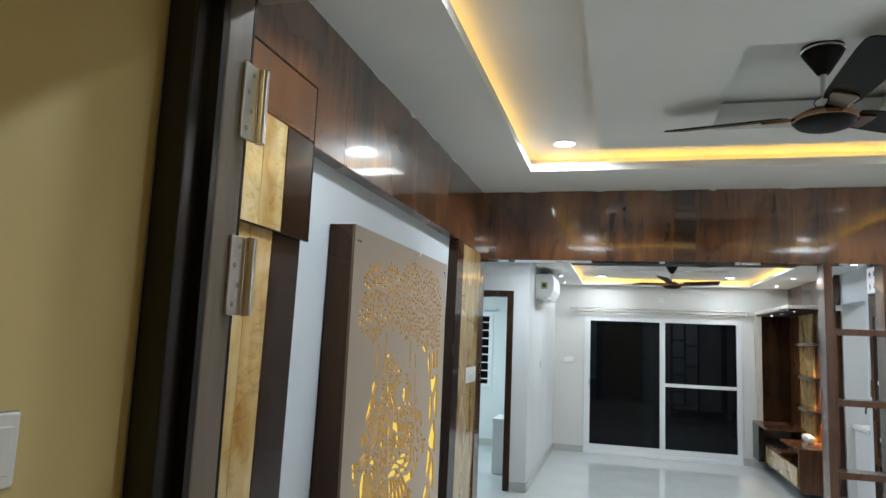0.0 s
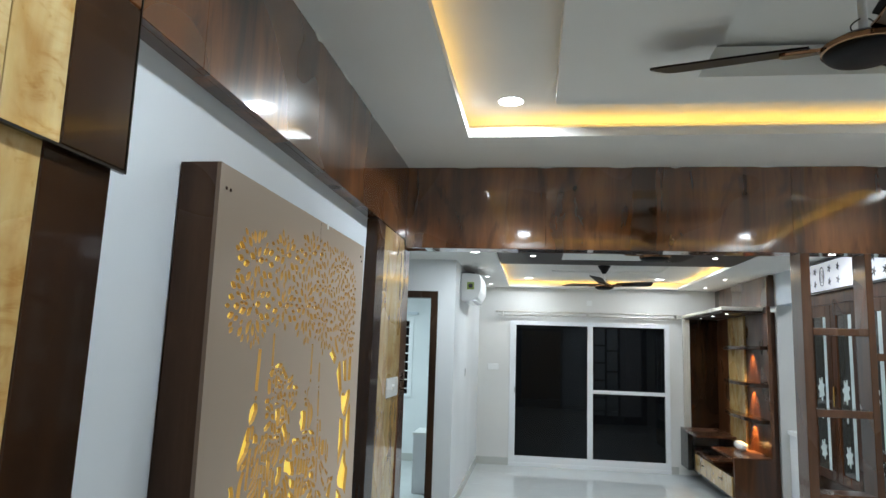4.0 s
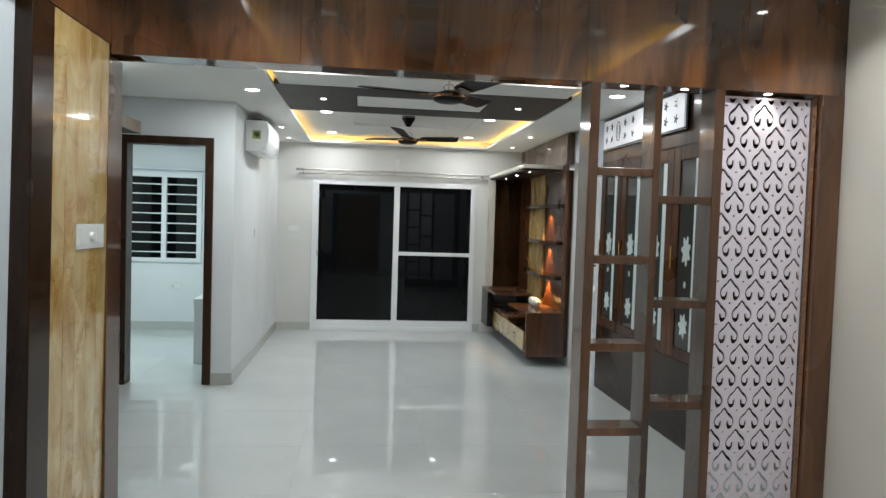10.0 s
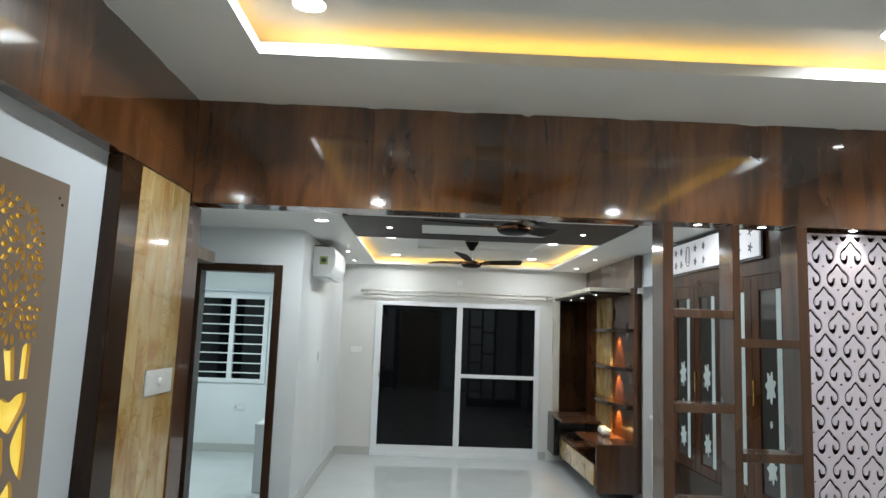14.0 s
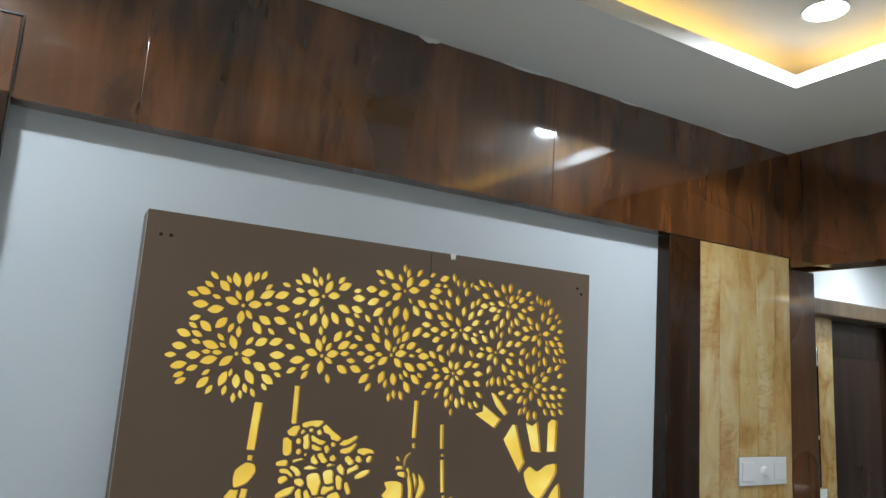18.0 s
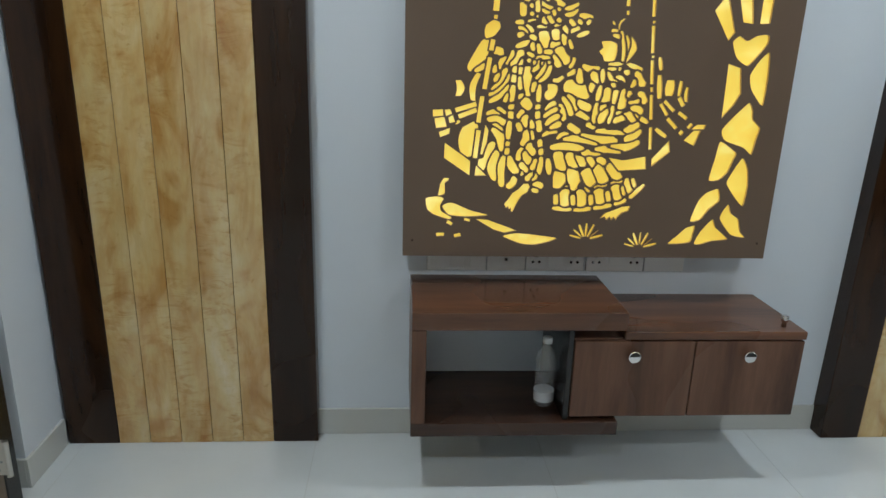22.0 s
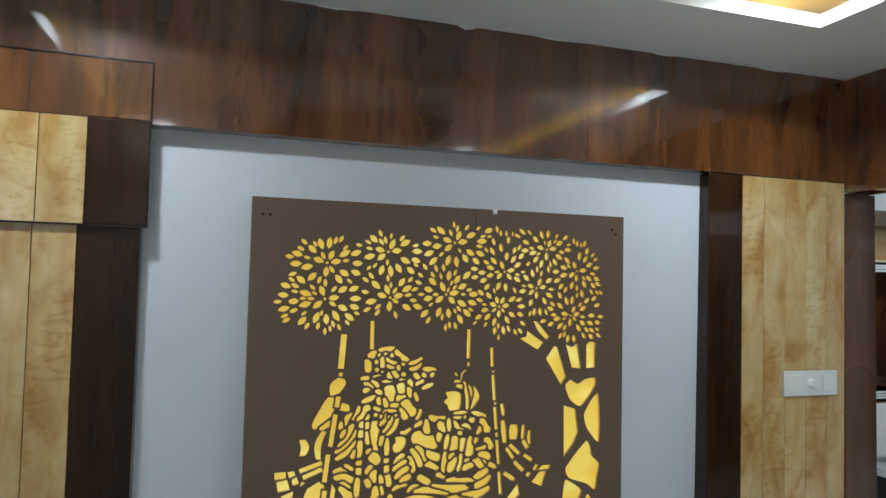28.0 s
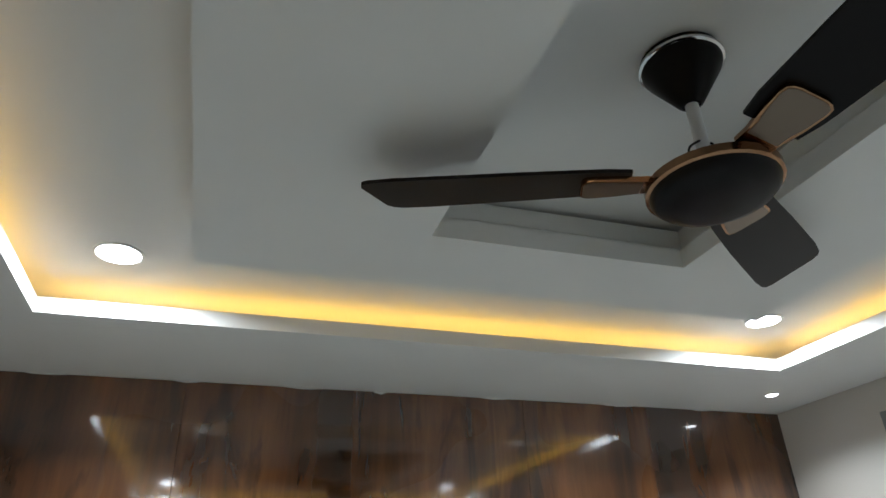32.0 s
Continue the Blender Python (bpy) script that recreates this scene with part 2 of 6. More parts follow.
for tiled in (TILE,):
    n1 = node(tiled, "ShaderNodeTexNoise", Scale=2.0, Detail=6.0, Roughness=0.65)
    link(tiled, space(tiled, (1, 1, 1)), n1.inputs["Vector"])
    link(tiled, ramp(tiled, n1.outputs["Fac"], [(0.3, (0.525, 0.56, 0.56)), (0.7, (0.575, 0.61, 0.612))]), bsdf(tiled, "Base Color"))


# ---- mesh helpers ----
def thing(name, at, label, category, group="", kind=""):
    ob = new(name)
    ob.empty_display_size = 0.1
    ob.matrix_world = Matrix.Translation(at)
    return tagged(ob, label, category, group, kind)


def finish(name, bm, mat, parent=None, label="", smooth=False):
    me = bpy.data.meshes.new(name)
    bmesh.ops.recalc_face_normals(bm, faces=bm.faces)
    bm.to_mesh(me)
    bm.free()
    me.materials.append(mat)
    for p in me.polygons:
        p.use_smooth = smooth
    ob = new(name, me)
    if parent:
        base = parent
        shift = Vector((0, 0, 0))
        while base:
            shift += base.location
            base = base.parent
        me.transform(Matrix.Translation(-shift))
        ob.parent = parent
    if label:
        ob["label"] = label
    return ob


part = finish


def add_box(bm, x0, x1, y0, y1, z0, z1, bevel=0.0):
    made = bmesh.ops.create_cube(bm, size=1, matrix=Matrix.LocRotScale(((x0 + x1) / 2, (y0 + y1) / 2, (z0 + z1) / 2), None, (abs(x1 - x0), abs(y1 - y0), abs(z1 - z0))))
    if bevel:
        edges = list({e for v in made["verts"] for e in v.link_edges})
        bmesh.ops.bevel(bm, geom=edges, offset=bevel, segments=2, affect="EDGES", profile=0.5)


def block(name, mat, bounds, parent=None, label="", bevel=0.003):
    bm = bmesh.new()
    add_box(bm, *bounds, bevel)
    return finish(name, bm, mat, parent, label)


def setting(name, mat, *boxes, bevel=0.0, label="", category=""):
    bm = bmesh.new()
    for b in boxes:
        add_box(bm, *b, bevel)
    return tagged(finish(name, bm, mat), label, category, kind="structure")


def add_turned(bm, profile, at, axis="z", segments=32):
    """A turned solid: rows of (radius, height) along an axis."""
    rings = []
    for r, h in profile:
        ring = []
        for k in range(segments):
            a = 2 * math.pi * k / segments
            c, s = r * math.cos(a), r * math.sin(a)
            p = {"z": (c, s, h), "x": (h, c, s), "y": (s, h, c)}[axis]
            ring.append(bm.verts.new((at[0] + p[0], at[1] + p[1], at[2] + p[2])))
        rings.append(ring)
    for a, b in zip(rings, rings[1:]):
        for k in range(segments):
            bm.faces.new((a[k], a[(k + 1) % segments], b[(k + 1) % segments], b[k]))
    bm.faces.new(rings[0])
    bm.faces.new(rings[-1])


def turned(name, mat, profile, at, parent=None, label="", axis="z", segments=32, smooth=True):
    bm = bmesh.new()
    add_turned(bm, profile, at, axis, segments)
    ob = finish(name, bm, mat, parent, label, smooth)
    if smooth:
        ob.data.set_sharp_from_angle(angle=radians(35))
    return ob


def within(pts, x, y):
    odd = False
    for (u0, v0), (u1, v1) in zip(pts, pts[1:] + pts[:1]):
        if (v0 > y) != (v1 > y) and x < (u1 - u0) * (y - v0) / (v1 - v0) + u0:
            odd = not odd
    return odd


def plate(name, mat, outlines, m, thick, parent=None, label="", edge=None):
    """A flat board with cut-outs: closed outlines in (u, v), the first the rim, laid out by m, with u, v in its xy plane."""
    flat, edges, owner, loops = [], [], [], outlines
    for n, pts in enumerate(outlines):
        n0, k = len(flat), len(pts)
        flat += [Vector(p) for p in pts]
        owner += [n] * k
        edges += [(n0 + e, n0 + (e + 1) % k) for e in range(k)]
    at, _, found, origin, *_ = delaunay_2d_cdt(flat, edges, [], 1, 1e-7)
    side = [{owner[o] for o in some} for some in origin]
    tris = []
    for f in found:
        both = side[f[0]] & side[f[1]] & side[f[2]]
        x, y = sum(at[k][0] for k in f) / 3, sum(at[k][1] for k in f) / 3
        if not any(n and within(outlines[n], x, y) for n in both):
            tris.append(f)
    n, h = len(at), thick / 2
    verts = [(p[0], p[1], h) for p in at] + [(p[0], p[1], -h) for p in at]
    faces = [tuple(f) for f in tris] + [tuple(n + k for k in reversed(f)) for f in tris]
    for pts in loops:
        s = len(verts)
        verts += [(u, v, h) for u, v in pts] + [(u, v, -h) for u, v in pts]
        k = len(pts)
        area = sum(a[0] * c[1] - c[0] * a[1] for a, c in zip(pts, pts[1:] + pts[:1]))
        out = (area > 0) == (pts is outlines[0])
        for e in range(k):
            f = (s + e, s + k + e, s + k + (e + 1) % k, s + (e + 1) % k)
            faces.append(f if out else f[::-1])
    me = bpy.data.meshes.new(name)
    me.from_pydata(verts, [], faces)
    me.transform(m)
    me.materials.append(mat)
    if edge:
        me.materials.append(edge)
        for p in list(me.polygons)[2 * len(tris) + len(outlines[0]):]:
            p.material_index = 1
    ob = new(name, me)
    if parent:
        base = parent
        while base:
            me.transform(Matrix.Translation(-base.location))
            base = base.parent
        ob.parent = parent
    if label:
        ob["label"] = label
    return ob


def on_east_face(x, y, z):
    """Lays (u, v) out on a face that looks towards +x: u along +y, v up."""
    return Matrix(((0, 0, 1, x), (1, 0, 0, y), (0, 1, 0, z), (0, 0, 0, 1)))


def on_south_face(x, y, z):
    """Lays (u, v) out on a face that looks towards -y: u along +x, v up."""
    return Matrix(((1, 0, 0, x), (0, 0, -1, y), (0, 1, 0, z), (0, 0, 0, 1)))


def on_west_face(x, y, z):
    """Lays (u, v) out on a face that looks towards -x: u along -y, v up."""
    return Matrix(((0, 0, -1, x), (-1, 0, 0, y), (0, 1, 0, z), (0, 0, 0, 1)))


# ---- plan, in metres ----
WX = -0.515          # white wall behind the panelled west side of the living room
EX = 2.76            # east wall
SY = 1.235           # entrance wall, inner face
BY0, BY1 = 4.60, 4.735  # beam between living room and hall
LC, HC = 2.546, 2.45  # lower ceilings of living room and hall
BB = 2.105           # underside of the beam
FY = 10.70           # far wall of the hall
DY = 7.73            # wall with the bedroom door

# ---- structure ----
setting("floor_bed", JOINT, (-3.4, 4.6, -2.2, 13.2, -0.2, -0.0012))
leaning = setting("wall_west", WALL, (WX - 0.2, WX, SY - 0.2, BY1 - 0.12, 0, LC))
for v in leaning.data.vertices:
    if v.co.x > WX - 0.1 and v.co.z > 1:
        v.co.x += 0.048      # the plaster stands out of plumb towards the top
setting("wall_south", WALL, (WX, -0.222, SY - 0.1, SY, 0, LC), (-0.222, -0.152, SY - 0.1, SY - 0.066, 0, LC), (1.05, EX, SY - 0.2, SY, 0, LC), (-0.15, 1.05, SY - 0.2, SY, 2.16, LC))
setting("wall_east", CREAM, (EX, EX + 0.2, SY - 0.2, BY1, 0, LC))
setting("wall_nook", WALL, (EX + 0.2, 4.3, BY1 - 0.1, BY1, 0, HC), (4.2, 4.3, BY1, 5.8, 0, HC))
setting("wall_passage_west", PALEBLUE, (-1.365, -1.165, BY1 - 0.12, 5.80, 0, HC), (-1.365, -1.165, 5.80, 6.84, 2.105, HC), (-1.365, WX - 0.2, BY1 - 0.22, BY1 - 0.12, 0, LC), (-2.4, -1.365, 6.74, 6.84, 0, HC), (-2.5, -2.4, 6.74, DY, 0, HC))
setting("wall_bedroom_front", PALEBLUE, (-2.5, -1.46, DY, DY + 0.12, 0, HC), (-0.69, WX, DY, DY + 0.12, 0, HC), (-1.46, -0.69, DY, DY + 0.12, 2.13, HC))
setting("wall_hall_west", PALEBLUE, (WX - 0.12, WX, DY + 0.1205, FY, 0, HC))
setting("wall_north", HALLWHITE, (WX - 0.12, -0.07, FY, FY + 0.15, 0, HC), (2.10, EX + 0.2, FY, FY + 0.15, 0, HC), (-0.07, 2.10, FY, FY + 0.15, 1.98, HC))
setting("wall_hall_east", HALLWHITE, (EX, EX + 0.2, 8.50, FY, 0, HC), (EX + 0.2, 4.3, 8.50, 8.62, 0, HC))
setting("wall_wash_area", WALL, (4.2, 4.3, 5.8, 8.5, 0, HC), (EX + 0.2, 4.2, 5.8, 5.9, 0, HC), (EX + 0.001, EX + 0.13, 7.70, 7.78, 0, HC), (EX + 0.001, EX + 0.2, 7.78, 8.50, 2.12, HC))
setting("wall_bedroom", PALEBLUE, (-3.0, -2.9, DY + 0.12, 10.6, 0, HC), (-3.0, -2.36, 10.6, 10.75, 0, HC), (-1.44, WX - 0.12, 10.6, 10.75, 0, HC), (-2.36, -1.44, 10.6, 10.75, 0, 0.86), (-2.36, -1.44, 10.6, 10.75, 1.98, HC), (-0.75, WX - 0.13, DY + 0.12, 10.6, 0, HC))

# corridor outside the entrance
setting("wall_corridor", YELLOW, (-0.35, -0.15, -2.0, SY - 0.105, 0, 2.7), (1.9, 2.1, -2.0, SY - 0.2, 0, 2.7), (-0.35, 2.1, -2.2, -2.0, 0, 2.7), (1.05, 1.9, SY - 0.24, SY - 0.202, 0, 2.7), (-0.15, 1.05, SY - 0.24, SY - 0.202, 2.22, 2.7))
setting("ceiling_corridor", CEIL, (-0.35, 2.1, -2.2, SY - 0.2, 2.7, 2.8))
lamp("corridor_lamp", "AREA", (0.8, -0.6, 2.65), (0.8, -0.6, 0), 5.8, (1.0, 0.78, 0.38), 0.3)


def tray_ceiling(name, z, x0, x1, y0, y1, hx0, hx1, hy0, hy1, up, lip, back, recess=None):
    """A dropped ceiling with an oblong well: a thin upstand round the well hides the light strip on a ledge behind it."""
    bm = bmesh.new()
    top = z + up
    for b in ((x0, hx0, y0, y1), (hx1, x1, y0, y1), (hx0, hx1, y0, hy0), (hx0, hx1, hy1, y1)):
        add_box(bm, *b, z, z + 0.012)
    for b in ((hx0 - 0.012, hx0, hy0, hy1), (hx1, hx1 + 0.012, hy0, hy1), (hx0 - 0.012, hx1 + 0.012, hy0 - 0.012, hy0), (hx0 - 0.012, hx1 + 0.012, hy1, hy1 + 0.012)):
        add_box(bm, *b, z + 0.012, z + lip)
    if recess:
        a0, a1, b0, b1, h = recess
        for b in ((x0, a0, y0, y1), (a1, x1, y0, y1), (a0, a1, y0, b0), (a0, a1, b1, y1)):
            add_box(bm, *b, top, top + 0.05)
        add_box(bm, a0 - 0.05, a1 + 0.05, b0 - 0.05, b1 + 0.05, h, h + 0.03)
    else:
        add_box(bm, x0, x1, y0, y1, top, top + 0.05)
    for b in ((hx0 - back - 0.02, hx0 - back, hy0 - back, hy1 + back), (hx1 + back, hx1 + back + 0.02, hy0 - back, hy1 + back), (hx0 - back, hx1 + back, hy0 - back - 0.02, hy0 - back), (hx0 - back, hx1 + back, hy1 + back, hy1 + back + 0.02)):
        add_box(bm, *b, z + 0.011, top + 0.001)
    ob = finish(name, bm, CEIL)
    return tagged(ob, "white dropped ceiling with a recessed well", "ceiling", kind="structure")


TX0, TX1, TY0, TY1 = -0.042, 2.30, 1.72, 4.075
tray_ceiling("ceiling_living", LC, WX - 0.2, EX + 0.2, SY - 0.2, BY1, TX0, TX1, TY0, TY1, 0.105, 0.043, 0.15, (0.79, 1.53, 2.555, 3.53, LC + 0.167))
HX0, HX1, HY0, HY1 = -0.09, 2.19, 5.55, 10.50
tray_ceiling("ceiling_hall", HC, -3.0, 4.3, BY1, FY + 0.15, HX0, HX1, HY0, HY1, 0.09, 0.03, 0.12, (0.47, 1.75, 8.2, 9.42, HC + 0.112))


def cove(name, x0, x1, y0, y1, z, back, watts, group):
    """A warm light strip on the ledge behind the upstand, with a lamp over each run."""
    m = back * 0.55
    runs = (((x0 - m, y0), (x0 - m, y1)), ((x1 + m, y0), (x1 + m, y1)), ((x0, y0 - m), (x1, y0 - m)), ((x0, y1 + m), (x1, y1 + m)))
    for a, b in runs:
        mid = ((a[0] + b[0]) / 2, (a[1] + b[1]) / 2, z + 0.024)
        size = (abs(b[0] - a[0]) + 0.012, abs(b[1] - a[1]) + 0.012)
        s = block("light_strip", STRIP, (mid[0] - size[0] / 2, mid[0] + size[0] / 2, mid[1] - size[1] / 2, mid[1] + size[1] / 2, z + 0.012, z + 0.020), bevel=0)
        tagged(s, "warm yellow light strip on the ledge of the ceiling well", "light strip", group)
        data = bpy.data.lights.new(name, "AREA")
        data.shape, data.size, data.size_y = "RECTANGLE", size[0], size[1]
        data.energy, data.color = watts * max(size), WARM_LED
        ob = new(name, data)
        ob.matrix_world = pose(*mid, 180, 0, 0)


cove("living_cove", TX0, TX1, TY0, TY1, LC, 0.15, 0.47, "cove strips of the living room")
cove("hall_cove", HX0, HX1, HY0, HY1, HC, 0.12, 0.5, "cove strips of the hall")


def downlight(at, r, watts, label, group, spot=None, glow=LEDDISC, spread=180):
    t = thing("downlight", at, label, "downlight", group)
    x, y, z = at
    turned("rim", PLASTIC, [(r * 1.0, z - 0.0002), (r * 1.10, z - 0.0002), (r * 1.09, z - 0.0025), (r * 1.0, z - 0.003)], (x, y, 0), t)
    turned("diffuser", glow, [(r * 0.995, z - 0.0005), (r * 0.995, z - 0.0028), (r * 0.9, z - 0.0034)], (x, y, 0), t, "lit white diffuser")
    if spot:
        lamp("downlight_lamp", "SPOT", (x, y, z - 0.012), (x, y, 0), watts, (1.0, 0.93, 0.82), 0.02, spot=spot)
    else:
        lamp("downlight_lamp", "AREA", (x, y, z - 0.010), (x, y, 0), watts, WHITE_LED, r * 1.8, spread=spread)


ROUND = "round white recessed downlight, switched on"
SMALL = "small round recessed spotlight, switched on"
for x in (0.155, 2.115):
    for y in (1.90, 3.905):
        downlight((x, y, LC + 0.105), 0.055, 11, ROUND, "downlights of the ceiling well", spread=163)
downlight((2.50, 4.34, LC), 0.024, 2.5, SMALL, "small spotlights", 100)
for x, y, r in ((-0.28, 7.12, 0.055),):
    downlight((x, y, HC), r, 9, ROUND, "downlights of the hall")
for x, y, w in ((0.205, 8.60, 13), (1.865, 8.62, 13), (0.185, 10.20, 7), (1.875, 10.10, 7)):
    downlight((x, y, HC + 0.09), 0.055, w, ROUND, "downlights of the hall")
for x, y in ((-0.31, 9.24), (-0.335, 10.2), (2.43, 9.12), (2.46, 10.17)):
    downlight((x, y, HC), 0.024, 3, SMALL, "small spotlights", 100)
downlight((-0.8, 6.2, HC), 0.055, 6, ROUND, "downlights of the hall")
lamp("bedroom_lamp", "AREA", (-1.9, 9.0, 2.41), (-1.9, 9.0, 0), 31, (0.80, 0.97, 1.0), 0.4)
downlight((3.4, 7.6, HC), 0.055, 10, ROUND, "downlights of the hall")
downlight((2.45, 6.6, HC), 0.055, 2.5, ROUND, "downlights of the hall")
for x in (0.20, 1.87):
    downlight((x, 6.25, HC + 0.09), 0.055, 4.5, ROUND, "downlights of the hall")

# central drop panel of the living room's ceiling, with a square recess for the fan
SZ = LC + 0.022
rim = [(0.342, 2.10), (1.92, 2.10), (1.92, 3.738), (0.342, 3.738)]
hole = [(0.835, 2.60), (1.485, 2.60), (1.485, 3.485), (0.835, 3.485)]
drop = plate("ceiling_drop_panel", CEIL, [rim, hole], Matrix.Translation((0, 0, SZ + 0.024)), 0.048)
wide = [(0.79, 2.555), (1.53, 2.555), (1.53, 3.53), (0.79, 3.53)]
upper = plate("ceiling_drop_frame", CEIL, [[(u + (0.001 if u < 1 else -0.001), v) for u, v in rim], wide], Matrix.Translation((0, 0, SZ + 0.0653)), 0.0346)
tagged(upper, "white frame over the dropped ceiling panel", "ceiling panel", kind="structure")
tagged(drop, "white dropped ceiling panel with a square recess", "ceiling panel", kind="structure")

# hall: dark band across the well with a white insert
rim = [(HX0 + 0.005, 6.86), (HX1 - 0.005, 6.86), (HX1 - 0.005, 8.02), (HX0 + 0.005, 8.02)]
hole = [(0.52, 7.18), (1.60, 7.18), (1.60, 7.70), (0.52, 7.70)]
band = plate("ceiling_dark_band", BROWNCEIL, [rim, hole], Matrix.Translation((0, 0, HC + 0.025)), 0.04)
tagged(band, "dark brown panel band across the ceiling well", "ceiling panel", kind="structure")
ins = plate("ceiling_white_insert", CEIL, [[(0.523, 7.183), (1.597, 7.183), (1.597, 7.697), (0.523, 7.697)]], Matrix.Translation((0, 0, HC + 0.022)), 0.02)
tagged(ins, "white insert in the dark ceiling band", "ceiling panel", kind="structure")
strip_panel = plate("ceiling_white_strip", CEIL, [[(HX0 + 0.05, 6.45), (HX1 - 0.05, 6.45), (HX1 - 0.05, 6.855), (HX0 + 0.05, 6.855)]], Matrix.Translation((0, 0, HC + 0.018)), 0.02)
tagged(strip_panel, "white strip beside the dark ceiling band", "ceiling panel", kind="structure")
for x in (0.25, 1.88):
    downlight((x, 7.38, HC + 0.0045), 0.024, 3, SMALL, "small spotlights", 100)

# ---- living room: beams and panelling ----
def seams(name, mat, face, lo, hi, z0, z1, step, depth, axis, parent):
    """Vertical boards side by side along an axis, butted with a hair-thin groove."""
    n = max(1, round((hi - lo) / step))
    for k in range(n):
        a, b = lo + (hi - lo) * k / n + 0.0003, lo + (hi - lo) * (k + 1) / n - 0.0003
        if axis == "y":
            block(name, mat, (face - depth, face, a, b, z0, z1), parent, bevel=0.0012)
        else:
            block(name, mat, (a, b, face, face + depth, z0, z1), parent, bevel=0.0012)


PX = -0.42   # face of the west pelmet
west_beam = thing("pelmet_beam", (WX, 2.9, 2.14), "glossy walnut laminate pelmet along the top of the wall", "beam", "walnut beams", "structure")
block("core", DARKWOOD, (WX, PX - 0.019, SY, BY0, 2.150, LC), west_beam, bevel=0)
seams("board", WALNUT, PX, SY, BY0, 2.144, LC - 0.001, 1.22, 0.018, "y", west_beam)
block("soffit_board", WALNUT, (WX, PX - 0.0185, SY, BY0, 2.1445, 2.1498), west_beam, bevel=0.001)
cross = thing("cross_beam", (1.1, 4.72, BB), "glossy walnut laminate beam between two rooms", "beam", "walnut beams", "structure")
block("core", DARKWOOD, (WX, EX, BY0 + 0.019, BY1 - 0.019, BB + 0.019, LC), cross, bevel=0)
for a, b in ((PX, 0.32), (0.32, 1.54), (1.54, EX)):
    seams("board", WALNUT, BY0, a, b, BB, LC - 0.001, 1.24, 0.018, "x", cross)
seams("board", WALNUT, BY1 - 0.018, WX, EX, BB, LC - 0.001, 1.24, 0.018, "x", cross)
for a, b in ((PX + 0.10, 0.42), (0.424, 1.14), (1.144, 1.50)):
    block("soffit_board", WALNUT, (a, b, BY0 + 0.0185, BY1 - 0.0185, BB, BB + 0.018), cross, bevel=0.001)
block("soffit_board", WALNUT, (1.504, EX, BY0 + 0.0185, BY1 - 0.0185, BB, BB + 0.018), cross, bevel=0.001)

def lean(parent, low, high):
    """Lets a panelling's face stand a little out of plumb."""
    for ob in parent.children:
        for v in ob.data.vertices:
            if v.co.x > 0.02:
                v.co.x += high if v.co.z > 1.0 else low


# panelling beside the entrance
p1 = thing("wall_panelling", (WX, 1.68, 0), "pale birch boards framed by dark walnut strips, floor to beam", "wall panel", "birch wall panels")
F1 = -0.456
block("frame_strip", WALNUT_DULL, (WX, F1, SY + 0.012, 1.418, 0, 2.142), p1)
block("frame_strip", WALNUT_DULL, (WX, F1, 1.952, 2.108, 0, 2.142), p1)
for k in range(5):
    a = 1.418 + 0.534 * k / 5
    block("board", BIRCH, (WX, F1 - 0.001, a + 0.001, a + 0.534 / 5 - 0.001, 0.001, 2.142), p1, bevel=0.0012)

lean(p1, 0.0, 0.031)

# hinged access cover over the top of that panelling
cov = thing("access_cover", (F1, 1.88, 1.862), "square hinged cover in matching birch and walnut laminate", "access panel")
CX = -0.4155
block("body", DARKWOOD, (F1 - 0.03, CX - 0.0085, 1.628, 2.120, 1.866, 2.31), cov)
block("frame_strip", WALNUT_DULL, (CX - 0.008, CX, 1.968, 2.124, 1.862, 2.15), cov)
block("frame_strip", WALNUT, (CX - 0.008, CX, 1.622, 2.124, 2.152, 2.314), cov)
for k in range(3):
    a = 1.622 + 0.346 * k / 3
    block("board", BIRCH, (CX - 0.008, CX - 0.001, a + 0.001, a + 0.346 / 3 - 0.001, 1.862, 2.15), cov, bevel=0.0012)
block("edge", BLACK, (CX - 0.007, CX + 0.0012, 2.1242, 2.127, 1.860, 2.316), cov, bevel=0)
block("edge", BLACK, (CX - 0.007, CX + 0.0012, 1.619, 2.126, 1.8575, 1.8618), cov, bevel=0)
block("edge", BLACK, (CX - 0.007, CX + 0.0012, 1.619, 2.126, 2.3142, 2.318), cov, bevel=0)
block("edge", BLACK, (CX - 0.007, CX + 0.0012, 1.6185, 1.6212, 1.8625, 2.3135), cov, bevel=0)

# panelling beside the beam
p2 = thing("wall_panelling", (WX, 4.35, 0), "pale birch boards framed by dark walnut posts, floor to beam", "wall panel", "birch wall panels")
block("frame_strip", WALNUT_DULL, (WX, -0.432, 3.972, 4.1195, 0, 2.142), p2)
for k in range(5):
    a = 4.120 + 0.098 * k
    block("board", BIRCH, (WX, -0.434, a + 0.001, min(a + 0.097, 4.5995), 0.001, 2.142), p2, bevel=0.0012)
lean(p2, -0.008, 0.009)
block("frame_strip", SATIN, (WX - 0.21, -0.4275, 4.6005, 4.757, 0, BB - 0.001), p2)



